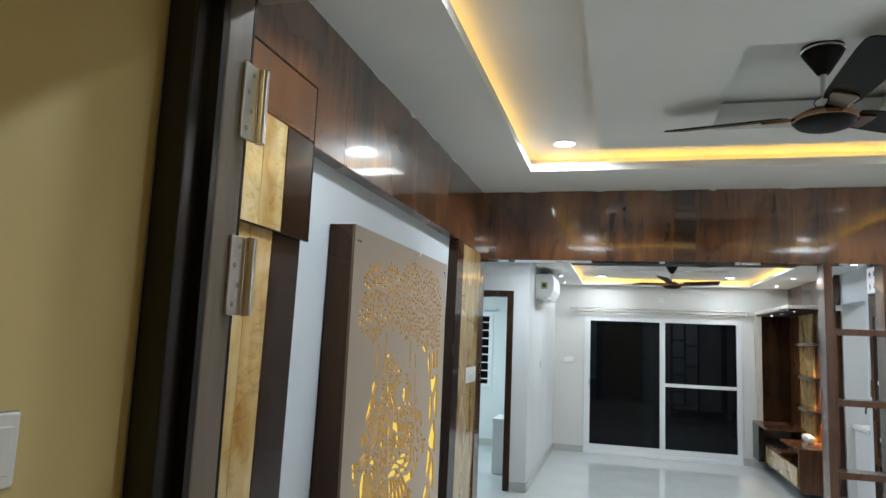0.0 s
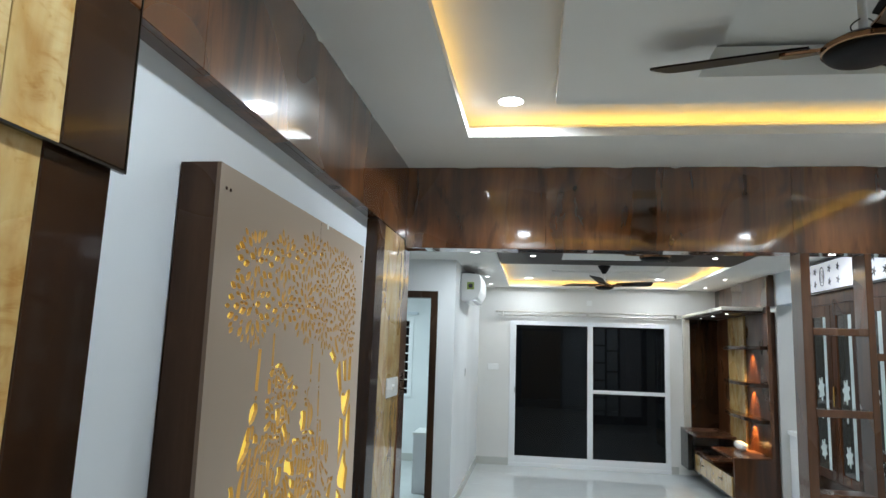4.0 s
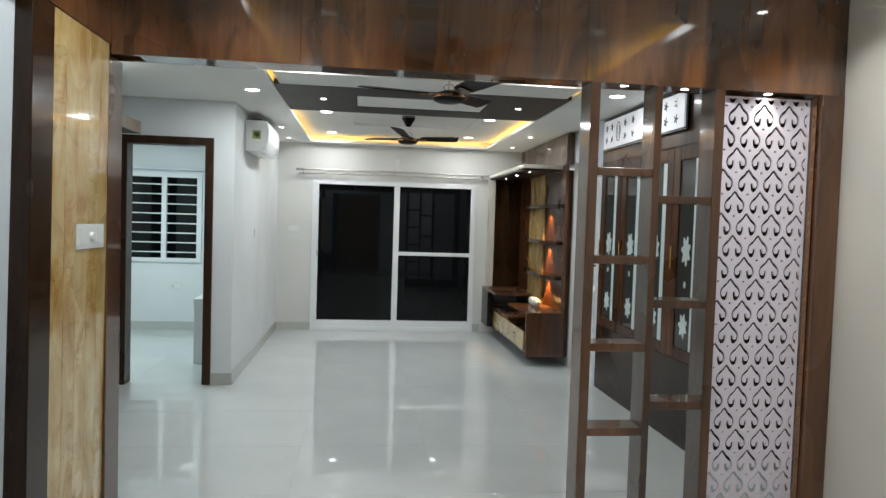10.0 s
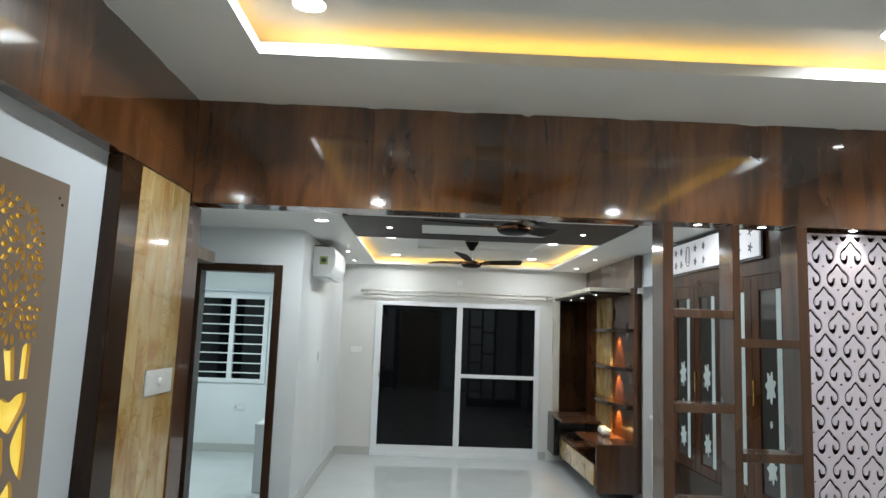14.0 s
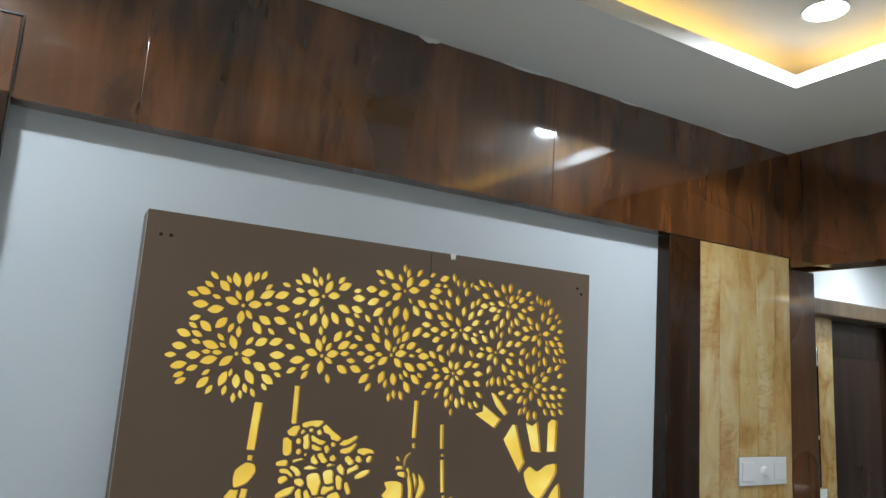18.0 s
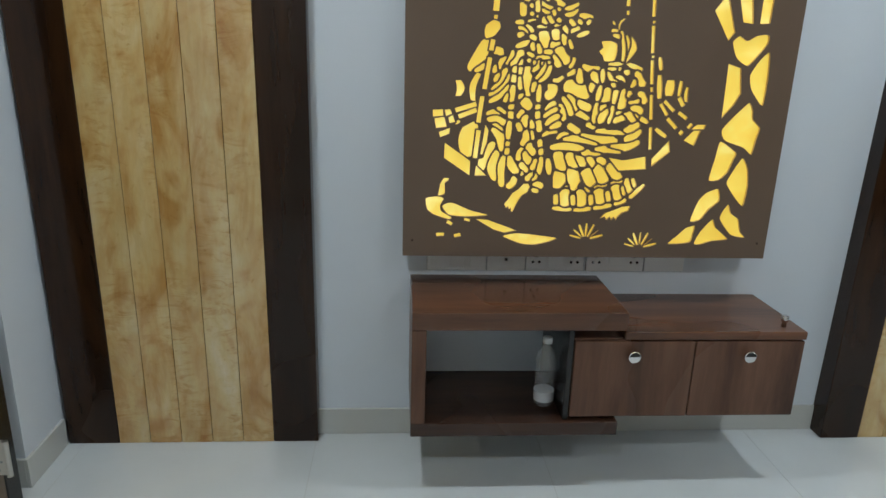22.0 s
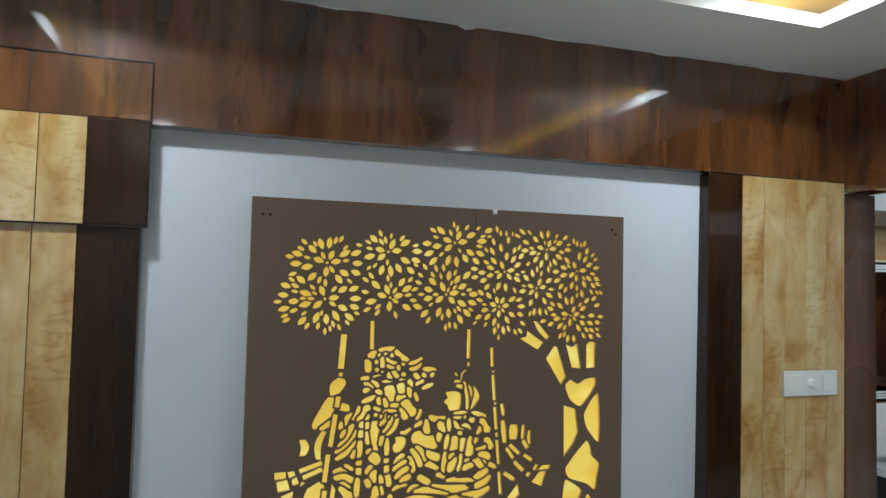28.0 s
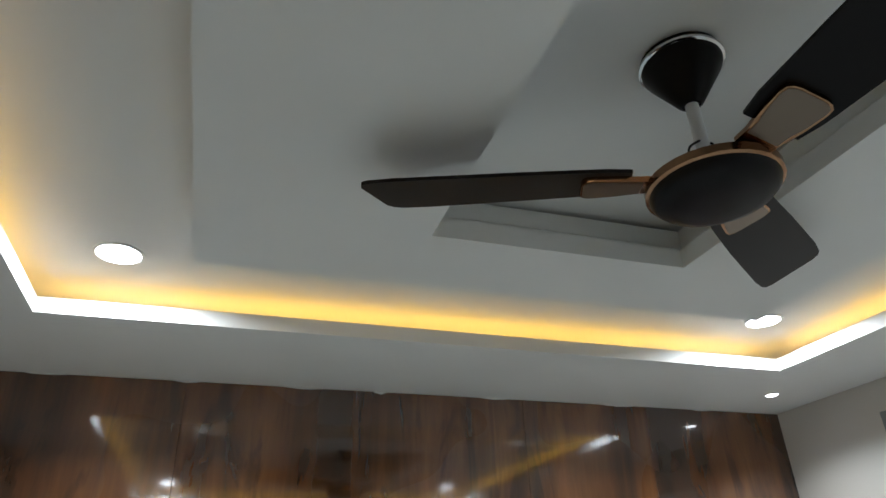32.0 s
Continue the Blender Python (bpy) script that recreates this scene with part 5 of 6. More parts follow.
        bracket = part("bracket", bm, COPPER, blade, "copper-coloured blade bracket")
        bm = bmesh.new()
        inset = [(0.112 + (r - 0.088) * 0.775, w * 0.91) for r, w in rim]
        low = [bm.verts.new((r, w, -0.0138)) for r, w in inset]
        high = [bm.verts.new((r, w, -0.0126)) for r, w in inset]
        bm.faces.new(low)
        bm.faces.new(high[::-1])
        for i in range(len(low)):
            j = (i + 1) % len(low)
            bm.faces.new((low[i], low[j], high[j], high[i]))
        bm.transform(turn)
        part("bronze_plate", bm, BRONZE, blade, "textured bronze plate")
    return f


ceiling_fan((1.160, 2.995, 2.443), LC + 0.166, 154, 0.575, "dark brown three-bladed ceiling fan with copper trim", "ceiling fans")
ceiling_fan((1.12, 6.05, 2.275), HC + 0.089, 175, 0.58, "dark brown three-bladed ceiling fan with copper trim", "ceiling fans")
ceiling_fan((1.04, 8.80, 2.315), HC + 0.111, 15, 0.58, "dark brown three-bladed ceiling fan with copper trim", "ceiling fans")

# grey hatch on the east wall
h = thing("wall_hatch", (EX, 4.03, 2.17), "small grey rectangular plate high on the cream wall", "wall plate")
block("plate", GREY, (EX - 0.012, EX, 3.965, 4.112, 2.17, 2.43), h)

# ---- partition under the beam ----
par = thing("room_divider", (2.15, 4.7, 0), "dark walnut open-shelf divider with a pierced white panel", "room divider")
D0, D1 = 4.592, 4.728


def post(x0, x1, z0=0.175, z1=BB - 0.001, y0=D0, y1=D1):
    return block("post", SATIN, (x0, x1, y0, y1, z0, z1), par)


block("base", SATIN, (1.562, EX - 0.004, D0 - 0.004, D1, 0, 0.173), par)
post(1.562, 1.606)
post(1.858, 1.890)
post(2.136, 2.180)
post(2.648, EX - 0.004)
for z in (1.72, 1.332, 0.943, 0.563):
    block("shelf", SATIN, (1.6065, 1.8575, D0 + 0.002, D1 - 0.002, z - 0.018, z + 0.018), par)
for z in (1.605, 1.140, 0.682):
    block("shelf", SATIN, (1.8905, 2.1355, D0 + 0.002, D1 - 0.002, z - 0.018, z + 0.018), par)
block("edge_strip", COPPER, (2.640, 2.6475, D0 + 0.03, D0 + 0.06, 0.1755, BB - 0.001), par, "narrow copper-coloured strip", bevel=0.001)

# pierced board: rows of spade-shaped scrolls
JX0, JX1, JZ0, JZ1 = 2.1805, 2.6355, 0.1755, 2.09
JW, JH = JX1 - JX0, JZ1 - JZ0
holes = []


def spade(cu, cv, s):
    """One pointed arch slot whose two feet curl in and swell, like a spade."""
    outer = ((0, 0), (9, -9), (18, -18), (27, -34), (33, -37), (45, -48), (56, -62), (62, -79), (62, -95), (57, -113), (48, -126), (37, -132), (25, -129))
    foot = ((18, -118), (15, -103), (14, -88), (17, -80), (23, -79), (28, -85), (30, -98), (34, -106), (42, -107), (49, -101))
    inner = ((51, -92), (50, -79), (45, -69), (35, -59), (25, -52), (20, -45), (12, -36), (5, -25))
    side = [(u, v) for u, v in outer + foot + inner]
    pts = side + [(0, -17)] + [(-u, v) for u, v in side[:0:-1]]
    holes.append([(cu + s * u * 0.00081, cv + 0.057 + s * v * 0.00081) for u, v in pts])


PITCH, ROW = 0.1235, 0.1005
for row in range(20):
    for k in range(-1, 5):
        u = (k + (0.5 if row % 2 else 0.0)) * PITCH + 0.045
        v = JH + 0.018 - row * ROW
        spade(u, v, 1.0)
        d = (u, v - 0.0615)
        holes.append([(d[0] - 0.0075, d[1]), (d[0], d[1] - 0.006), (d[0] + 0.0075, d[1]), (d[0], d[1] + 0.0075)])


def clipped(pts, w, h, edge=0.008):
    for axis, limit, keep_low in ((0, edge, False), (0, w - edge, True), (1, edge, False), (1, h - edge, True)):
        out = []
        for p, q in zip(pts, pts[1:] + pts[:1]):
            inp = (p[axis] < limit) if keep_low else (p[axis] > limit)
            inq = (q[axis] < limit) if keep_low else (q[axis] > limit)
            if inp:
                out.append(p)
            if inp != inq:
                f = (limit - p[axis]) / (q[axis] - p[axis])
                out.append((p[0] + f * (q[0] - p[0]), p[1] + f * (q[1] - p[1])))
        pts = out
        if len(pts) < 3:
            return []
    return pts


holes = [c for c in (clipped(p, JW, JH) for p in holes) if len(c) > 2]
plate("pierced_board", JALI, [[(0, 0), (JW, 0), (JW, JH), (0, JH)]] + holes, on_south_face(JX0, 4.665, JZ0), 0.009, par, "white board pierced with spade scrolls")
for x in (1.73, 2.01, 2.41):
    downlight((x, 4.64, BB), 0.017, 3.5, SMALL, "spotlights under the beam", 95)


# crumbling filler along the beam edges
def flakes(parent, spots, along):
    """Thin ragged chips of white filler that stick out from a beam's edge."""
    for a, z, long, high in spots:
        n = 6
        top = [(long * (k / n - 0.5), high * random.uniform(0.0, 0.15)) for k in range(n + 1)]
        low = [(long * (k / n - 0.5) * 0.94, -high * (0.25 + 0.75 * math.sin(math.pi * k / n) * random.uniform(0.5, 1.0))) for k in range(n, -1, -1)]
        m = on_east_face(PX + 0.0022, a, z) if along == "y" else on_south_face(a, BY0 - 0.0022, z)
        plate("filler_chip", CEIL, [low[::-1] + top[::-1]], m, 0.004, parent, "chipped white filler")


random.seed(21)
flakes(west_beam, [(1.55, LC - 0.001, 0.06, 0.006), (1.93, LC - 0.001, 0.10, 0.006), (2.62, LC - 0.001, 0.13, 0.007), (3.04, LC - 0.001, 0.065, 0.013), (3.36, LC - 0.001, 0.16, 0.006), (3.78, LC - 0.001, 0.09, 0.006), (4.25, LC - 0.001, 0.12, 0.006)], "y")
flakes(cross, [(-0.1, LC - 0.001, 0.12, 0.006), (0.32, LC - 0.001, 0.08, 0.006), (0.71, LC - 0.001, 0.14, 0.006), (0.98, LC - 0.001, 0.05, 0.010), (1.42, LC - 0.001, 0.12, 0.005), (1.96, LC - 0.001, 0.15, 0.006), (2.36, LC - 0.001, 0.09, 0.006)], "x")

glass = thing("glass_stopper", (1.632, 4.625, 0.173), "small cut-glass stopper on the walnut divider's base", "ornament")
CRYSTAL = material("cut_glass", (0.9, 0.93, 0.93), 0.04)
bsdf(CRYSTAL, "Transmission Weight").default_value = 0.8
turned("body", CRYSTAL, [(0.011, 0.1735), (0.014, 0.180), (0.012, 0.192), (0.006, 0.197)], (1.632, 4.625, 0), glass, segments=10, smooth=False)
turned("knob", CRYSTAL, [(0.005, 0.1972), (0.009, 0.203), (0.005, 0.210)], (1.632, 4.625, 0), glass, segments=8, smooth=False)

# ---- hall: sliding window ----
GLASSY = material("dark_window_pane", (0.004, 0.005, 0.006), 0.02, ior=1.33)
win = thing("window_1", (1.0, FY, 0), "white framed sliding balcony window with night outside", "window", kind="structure")
for b in ((-0.07, 0.015, 0.02, 1.98), (2.035, 2.10, 0.02, 1.98), (0.015, 2.035, 1.925, 1.98), (0.015, 2.035, 0.02, 0.135)):
    block("window_frame", UPVC, (b[0], b[1], FY - 0.025, FY + 0.09, b[2], b[3]), win)
block("mullion", UPVC, (1.000, 1.075, FY - 0.02, FY + 0.05, 0.1355, 1.9245), win)
block("transom", UPVC, (1.0755, 2.0345, FY - 0.012, FY + 0.045, 1.010, 1.058), win)
for b in ((0.0155, 0.9995, 0.136, 1.924), (1.0757, 2.0343, 0.136, 1.009), (1.0757, 2.0343, 1.059, 1.924)):
    block("pane", GLASSY, (b[0], b[1], FY + 0.015, FY + 0.021, b[2], b[3]), win, "dark glass", bevel=0)
block("window_sill", UPVC, (-0.07, 2.10, FY - 0.035, FY - 0.0255, 0.0, 0.05), win)
block("latch", GREY, (0.0, 0.012, FY - 0.034, FY - 0.0255, 0.98, 1.06), win)
setting("balcony_parapet", JOINT, (-3.4, 4.6, FY + 1.6, FY + 1.75, 0, 1.0))

rod = thing("curtain_rod", (1.0, FY - 0.08, 2.10), "two thin steel curtain rods on brackets over the window", "curtain rod")
for y, z in ((FY - 0.10, 2.105), (FY - 0.06, 2.06)):
    turned("rod", STEEL, [(0.011, -0.24), (0.011, 2.24)], (0, y, z), rod, axis="x", segments=12)
for x in (-0.18, 1.0, 2.18):
    block("bracket", STEEL, (x - 0.012, x + 0.012, FY - 0.115, FY, 2.045, 2.12), rod)
turned("finial", STEEL, [(0.018, -0.275), (0.020, -0.26), (0.018, -0.24)], (0, FY - 0.10, 2.105), rod, axis="x", segments=12)

jb = thing("junction_box", (1.02, FY, 2.24), "small square white junction box above the window", "junction box")
block("cover", PLASTIC, (0.99, 1.06, FY - 0.018, FY, 2.215, 2.285), jb)

# ---- hall: television unit along the east wall ----
TVWOOD = laminate("red_walnut", (0.016, 0.006, 0.0022), (0.060, 0.021, 0.0070), (0.120, 0.043, 0.015), 0.3, 0.25, (6.0, 6.0, 0.7), shine=1.5)
tvu = thing("tv_unit", (2.52, 9.6, 0), "walnut and birch television unit with lit corner shelves", "tv unit")
TS, TN = 8.50, 10.66
block("side_panel", SATIN, (2.30, EX - 0.06, TS, TS + 0.036, 0.10, 0.56), tvu)
block("counter", WALNUT_FLAT, (2.29, EX - 0.06, TS + 0.037, 9.35, 0.535, 0.562), tvu)
block("low_shelf", WALNUT_FLAT, (2.30, EX - 0.06, 9.352, TN, 0.37, 0.395), tvu)
block("upper_shelf", WALNUT_FLAT, (2.22, EX - 0.06, 9.75, TN, 0.60, 0.63), tvu)
block("end_box", BLACK, (2.22, 2.29, TN - 0.42, TN, 0.14, 0.598), tvu, "black lacquered end box")
block("base", WALNUT_DULL, (2.33, EX - 0.06, TS + 0.037, TN, 0.10, 0.15), tvu)
block("back_panel", TVWOOD, (EX - 0.058, EX - 0.002, TS + 0.04, TN, 0.10, 2.054), tvu)
block("top_panel", SATIN, (EX - 0.058, EX - 0.002, TS + 0.04, TN, 2.116, 2.445), tvu)
block("tall_panel", SATIN, (2.668, EX - 0.059, TS, TS + 0.036, 0.561, 2.42), tvu)
CREAMLAM = laminate("cream_laminate", (0.50, 0.46, 0.38), (0.60, 0.56, 0.48), (0.66, 0.62, 0.55), 0.3, 0.3)
block("canopy", CREAMLAM, (2.27, EX - 0.06, 8.72, TN, 2.075, 2.115), tvu, "pale cream canopy")
block("canopy_soffit", DARKWOOD, (2.29, EX - 0.06, 8.74, TN, 2.055, 2.0745), tvu)
block("far_panel", WALNUT_DULL, (2.345, EX - 0.06, TN - 0.06, TN - 0.02, 0.632, 2.054), tvu)
block("light_panel", CREAMLAM, (2.26, 2.344, TN - 0.08, TN - 0.02, 0.632, 2.054), tvu, "pale cream strip")
block("corner_board", BIRCH, (EX - 0.085, EX - 0.0585, 9.36, 9.98, 0.563, 2.054), tvu, "pale birch board")
for z in (0.92, 1.29, 1.68):
    bm = bmesh.new()
    low = [(EX - 0.0595, 10.15), (2.62, 10.0), (2.53, 9.45), (2.54, 8.72), (2.60, 8.545), (EX - 0.0595, 8.545)]
    a = [bm.verts.new((x, y, z - 0.018)) for x, y in low]
    b = [bm.verts.new((x, y, z + 0.018)) for x, y in low]
    bm.faces.new(a)
    bm.faces.new(b[::-1])
    for i in range(len(low)):
        bm.faces.new((a[i], a[(i + 1) % len(a)], b[(i + 1) % len(b)], b[i]))
    part("corner_shelf", bm, WALNUT_DULL, tvu)
    lamp("shelf_lamp", "SPOT", (EX - 0.115, 9.12, z - 0.03), (EX - 0.055, 9.12, z - 0.4), 34.0, (1.0, 0.52, 0.17), 0.012, spot=85)
for k in range(2):
    a = 8.56 + k * 0.80
    d = block("drawer", BIRCH, (2.285, 2.3005, a, a + 0.785, 0.16, 0.36), tvu, "pale birch drawer front")
    block("handle", STEEL, (2.272, 2.2845, a + 0.33, a + 0.45, 0.268, 0.280), d)
block("drawer_box", WALNUT_DULL, (2.301, EX - 0.06, 8.54, 10.15, 0.152, 0.368), tvu)
for y in (9.0, 9.6, 10.2):
    downlight((2.40, y, 2.0545), 0.018, 2.4, SMALL, "spotlights of the television unit", 80)
boxy = thing("set_top_box", (2.5, 10.0, 0.395), "black set-top box on the low shelf", "set-top box")
block("case", BLACK, (2.36, 2.60, 9.80, 10.12, 0.396, 0.44), boxy)
bund = thing("white_bundle", (2.55, 9.2, 0.562), "rolled white cloth on the walnut counter", "cloth")
bm = bmesh.new()
add_turned(bm, [(0.02, -0.16), (0.045, -0.12), (0.05, 0.0), (0.042, 0.12), (0.02, 0.16)], (2.55, 9.15, 0.607), "y", 14)
part("roll", bm, PLASTIC, bund)

# ---- hall: prayer unit on the east side ----
pr = thing("prayer_cabinet", (EX, 6.85, 0), "tall dark walnut cabinet with etched glass doors and a lit panel", "cabinet")
PY0, PY1, PF = 5.795, 7.70, EX
block("carcass", DARKWOOD, (PF + 0.03, PF + 0.12, PY0, PY1, 0.0, 2.42), pr, bevel=0)
block("side_panel", WALNUT_DULL, (PF, 4.198, 5.745, 5.79, 0.0, HC - 0.002), pr, "dark walnut side panel")
block("header", TVWOOD, (PF, PF + 0.029, PY0, PY1, 2.05, 2.42), pr)
block("plinth", WALNUT_DULL, (PF, PF + 0.029, PY0, PY1, 0.0, 0.58), pr)
# frosted ornaments, and the pale reflection painted on the mirror strips
ETCH_AND_REFLECTION = material("etched_glass_and_reflection", (0.62, 0.72, 0.73), 0.3)
PALE = material("grey_green_glass", (0.055, 0.055, 0.05), 0.05)
n = 4
for k in range(n):
    a, b = PY0 + (PY1 - PY0) * k / n, PY0 + (PY1 - PY0) * (k + 1) / n
    d = block("door", TVWOOD, (PF, PF + 0.026, a + 0.002, a + 0.10, 0.582, 2.048), pr)
    block("stile", TVWOOD, (PF, PF + 0.026, b - 0.10, b - 0.002, 0.582, 2.048), d)
    block("rail", TVWOOD, (PF, PF + 0.026, a + 0.1005, b - 0.1005, 1.95, 2.048), d)
    block("rail", TVWOOD, (PF, PF + 0.026, a + 0.1005, b - 0.1005, 0.582, 0.66), d)
    block("pane", PALE, (PF + 0.010, PF + 0.016, a + 0.1005, b - 0.1005, 0.6605, 1.9495), d, "etched glass pane", bevel=0)
    # pale diffuse colour stands in for the white wall mirrored in the strip
    block("mirror_strip", ETCH_AND_REFLECTION, (PF + 0.007, PF + 0.0098, a + 0.102, a + 0.17, 0.662, 1.948), d, bevel=0)
    for z, r in ((1.33, 0.095), (1.10, 0.026), (0.82, 0.09)):
        pts = []
        for i in range(32):
            q = 2 * math.pi * i / 32
            w = r * (0.80 + 0.20 * math.cos(7 * q + r * 40))
            pts.append((w * 0.72 * math.cos(q), w * (1.0 if r < 0.094 else 1.15) * math.sin(q)))
        plate("etching", ETCH_AND_REFLECTION, [pts], on_west_face(PF + 0.0068, (a + b) / 2 + 0.02, z), 0.002, d, "frosted ornament")
    turned("handle", BRASS, [(0.008, 1.20), (0.008, 1.36)], (PF - 0.018, b - 0.05, 0), d, segments=10)
LITP = material("lit_white_acrylic", (0.85, 0.85, 0.9), 0.4, glow=(0.86, 0.9, 1.0), power=0.27)
block("lit_panel", LITP, (PF - 0.035, PF - 0.022, 6.08, 7.60, 2.17, 2.41), pr, "backlit white panel with black ornaments")
block("lit_panel_frame", BLACK, (PF - 0.022, PF - 0.0005, 6.06, 7.62, 2.15, 2.425), pr)
for y in (6.20, 6.36, 6.95, 7.11, 7.40, 7.52):
    for z in (2.235, 2.345):
        pts = []
        for i in range(40):
            q = 2 * math.pi * i / 40
            w = 0.036 * (0.55 + 0.45 * math.cos(5 * q))
            pts.append((w * math.cos(q), w * math.sin(q)))
        plate("ornament", BLACK, [pts], on_west_face(PF - 0.0362, y, z), 0.002, pr, "black ornament")
for y in (6.62, 7.26):
    for r in (0.085, 0.055, 0.028):
        o = [(r * 0.6 * math.cos(t), r * math.sin(t)) for t in np.linspace(0, 2 * math.pi, 28, endpoint=False)]
        i = [(u * 0.86, v * 0.9) for u, v in o]
        plate("ornament", BLACK, [o, i], on_west_face(PF - 0.0362, y, 2.29), 0.002, pr, "black ornament")

# wash area behind it
sink = thing("wash_counter", (3.1, 8.25, 0), "white wash counter with a black swan-neck tap", "counter")
block("cabinet_body", UPVC, (2.84, 3.8, 8.02, 8.498, 0, 0.82), sink)
block("worktop", PLASTIC, (2.82, 3.82, 8.0, 8.499, 0.8205, 0.86), sink)
block("towel", BLACK, (2.835, 2.90, 7.985, 7.999, 0.45, 0.84), sink, "dark hanging cloth")
cu = bmesh.new()
bend = [(3.01, 0.861 + 0.16 * k / 4) for k in range(5)] + [(2.95 + 0.06 * math.cos(q), 1.021 + 0.06 * math.sin(q)) for q in np.linspace(0.2, math.pi, 12)] + [(2.89, 0.99)]
loops = []
for n, (x, z) in enumerate(bend):
    ahead, behind = bend[min(n + 1, len(bend) - 1)], bend[max(n - 1, 0)]
    along = Vector((ahead[0] - behind[0], 0, ahead[1] - behind[1])).normalized()
    side = along.cross(Vector((0, 1, 0)))
    loops.append([cu.verts.new(Vector((x, 8.3, z)) + 0.009 * (side * math.cos(q * math.tau / 8) + Vector((0, 1, 0)) * math.sin(q * math.tau / 8))) for q in range(8)])
for one, two in zip(loops, loops[1:]):
    for q in range(8):
        cu.faces.new((one[q], one[(q + 1) % 8], two[(q + 1) % 8], two[q]))
cu.faces.new(loops[0])
cu.faces.new(loops[-1])
part("tap", cu, BLACK, sink, "black swan-neck tap")

# ---- hall: split air conditioner ----
ac = thing("air_conditioner", (WX, 8.7, 2.08), "white wall-mounted split air conditioner with a green sticker", "air conditioner")
bm = bmesh.new()
prof = [(0, 0.0), (0.10, 0.0), (0.17, 0.035), (0.205, 0.10), (0.21, 0.20), (0.19, 0.285), (0.0, 0.29)]
a = [bm.verts.new((WX + u, 8.24, 2.085 + v)) for u, v in prof]
b = [bm.verts.new((WX + u, 9.08, 2.085 + v)) for u, v in prof]
bm.faces.new(a)
bm.faces.new(b[::-1])
for i in range(len(a)):
    bm.faces.new((a[i], a[(i + 1) % len(a)], b[(i + 1) % len(b)], b[i]))
bmesh.ops.bevel(bm, geom=bm.edges[:], offset=0.006, segments=2, affect="EDGES")
part("case", bm, PLASTIC, ac)
block("louvre", UPVC, (WX + 0.11, WX + 0.165, 8.30, 9.02, 2.079, 2.086), ac)
LEAF = material("green_sticker", (0.26, 0.34, 0.07), 0.5)
block("sticker", LEAF, (WX + 0.062, WX + 0.138, 8.2375, 8.2398, 2.200, 2.278), ac, "square yellow-green energy sticker", bevel=0)
turned("sticker", BLACK, [(0.024, -0.0032), (0.024, -0.0021)], (WX + 0.10, 8.2395, 2.24), ac, axis="y", segments=16)
block("mounting_plate", BLACK, (WX, WX + 0.14, 8.25, 9.07, 2.3755, 2.385), ac)
switch_plate(on_east_face(WX, 8.9, 1.30), 0.085, 0.085, "small white switch on the white wall", ("r",), "hall switches")
switch_plate(on_south_face(-0.30, FY, 1.33), 0.15, 0.085, "small white switch on the white wall", ("r", "r"), "hall switches")

# ---- bedroom door, open, and the room beyond ----
dr = thing("door_1", (-1.07, DY, 0), "dark walnut door frame with the door swung open", "door", kind="structure")
block("jamb", DARKWOOD, (-0.757, -0.688, DY - 0.022, DY + 0.125, 0, 2.13), dr)
block("jamb", DARKWOOD, (-1.462, -1.393, DY - 0.022, DY + 0.125, 0, 2.13), dr)
block("head", DARKWOOD, (-1.3925, -0.7575, DY - 0.022, DY + 0.125, 2.062, 2.13), dr)
leaf = block("leaf", DOORSKIN, (-2.17, -1.475, DY + 0.125, DY + 0.165, 0.008, 2.06), dr, "brown veneered door leaf")
bw = thing("window_2", (-1.9, 10.6, 0.86), "white framed bedroom window with a horizontal steel grille", "window", kind="structure")
for b in ((-2.36, -2.30, 0.86, 1.98), (-1.50, -1.44, 0.86, 1.98), (-2.30, -1.50, 1.93, 1.98), (-2.30, -1.50, 0.86, 0.91), (-1.93, -1.87, 0.91, 1.93)):
    block("window_frame", UPVC, (b[0], b[1], 10.575, 10.66, b[2], b[3]), bw)
for b in ((-2.30, -1.93), (-1.87, -1.50)):
    block("pane", GLASSY, (b[0], b[1], 10.63, 10.636, 0.91, 1.93), bw, "dark glass", bevel=0)
for k in range(8):
    z = 0.985 + 0.122 * k
    turned("grille_bar", PLASTIC, [(0.008, -2.31), (0.008, -1.49)], (0, 10.585, z), bw, axis="x", segments=10)
block("pelmet", WALL, (-2.42, -1.38, 10.54, 10.598, 2.02, 2.06), bw)
bx = thing("bedside_box", (-0.95, 8.7, 0), "low white cabinet standing beside the doorway", "cabinet")
block("body", UPVC, (-1.03, -0.78, 8.55, 9.0, 0.0, 0.62), bx)
block("top", PLASTIC, (-1.04, -0.775, 8.54, 9.01, 0.621, 0.645), bx)
setting("bedroom_ceiling_bulkhead", paint("blue_grey_paint", (0.42, 0.46, 0.50)), (-1.35, -0.76, 8.6, 10.2, 2.34, 2.448))
switch_plate(on_south_face(-1.75, 10.6, 0.55), 0.14, 0.07, "white socket plate low on the bedroom wall", ("s", "r"), "bedroom sockets")

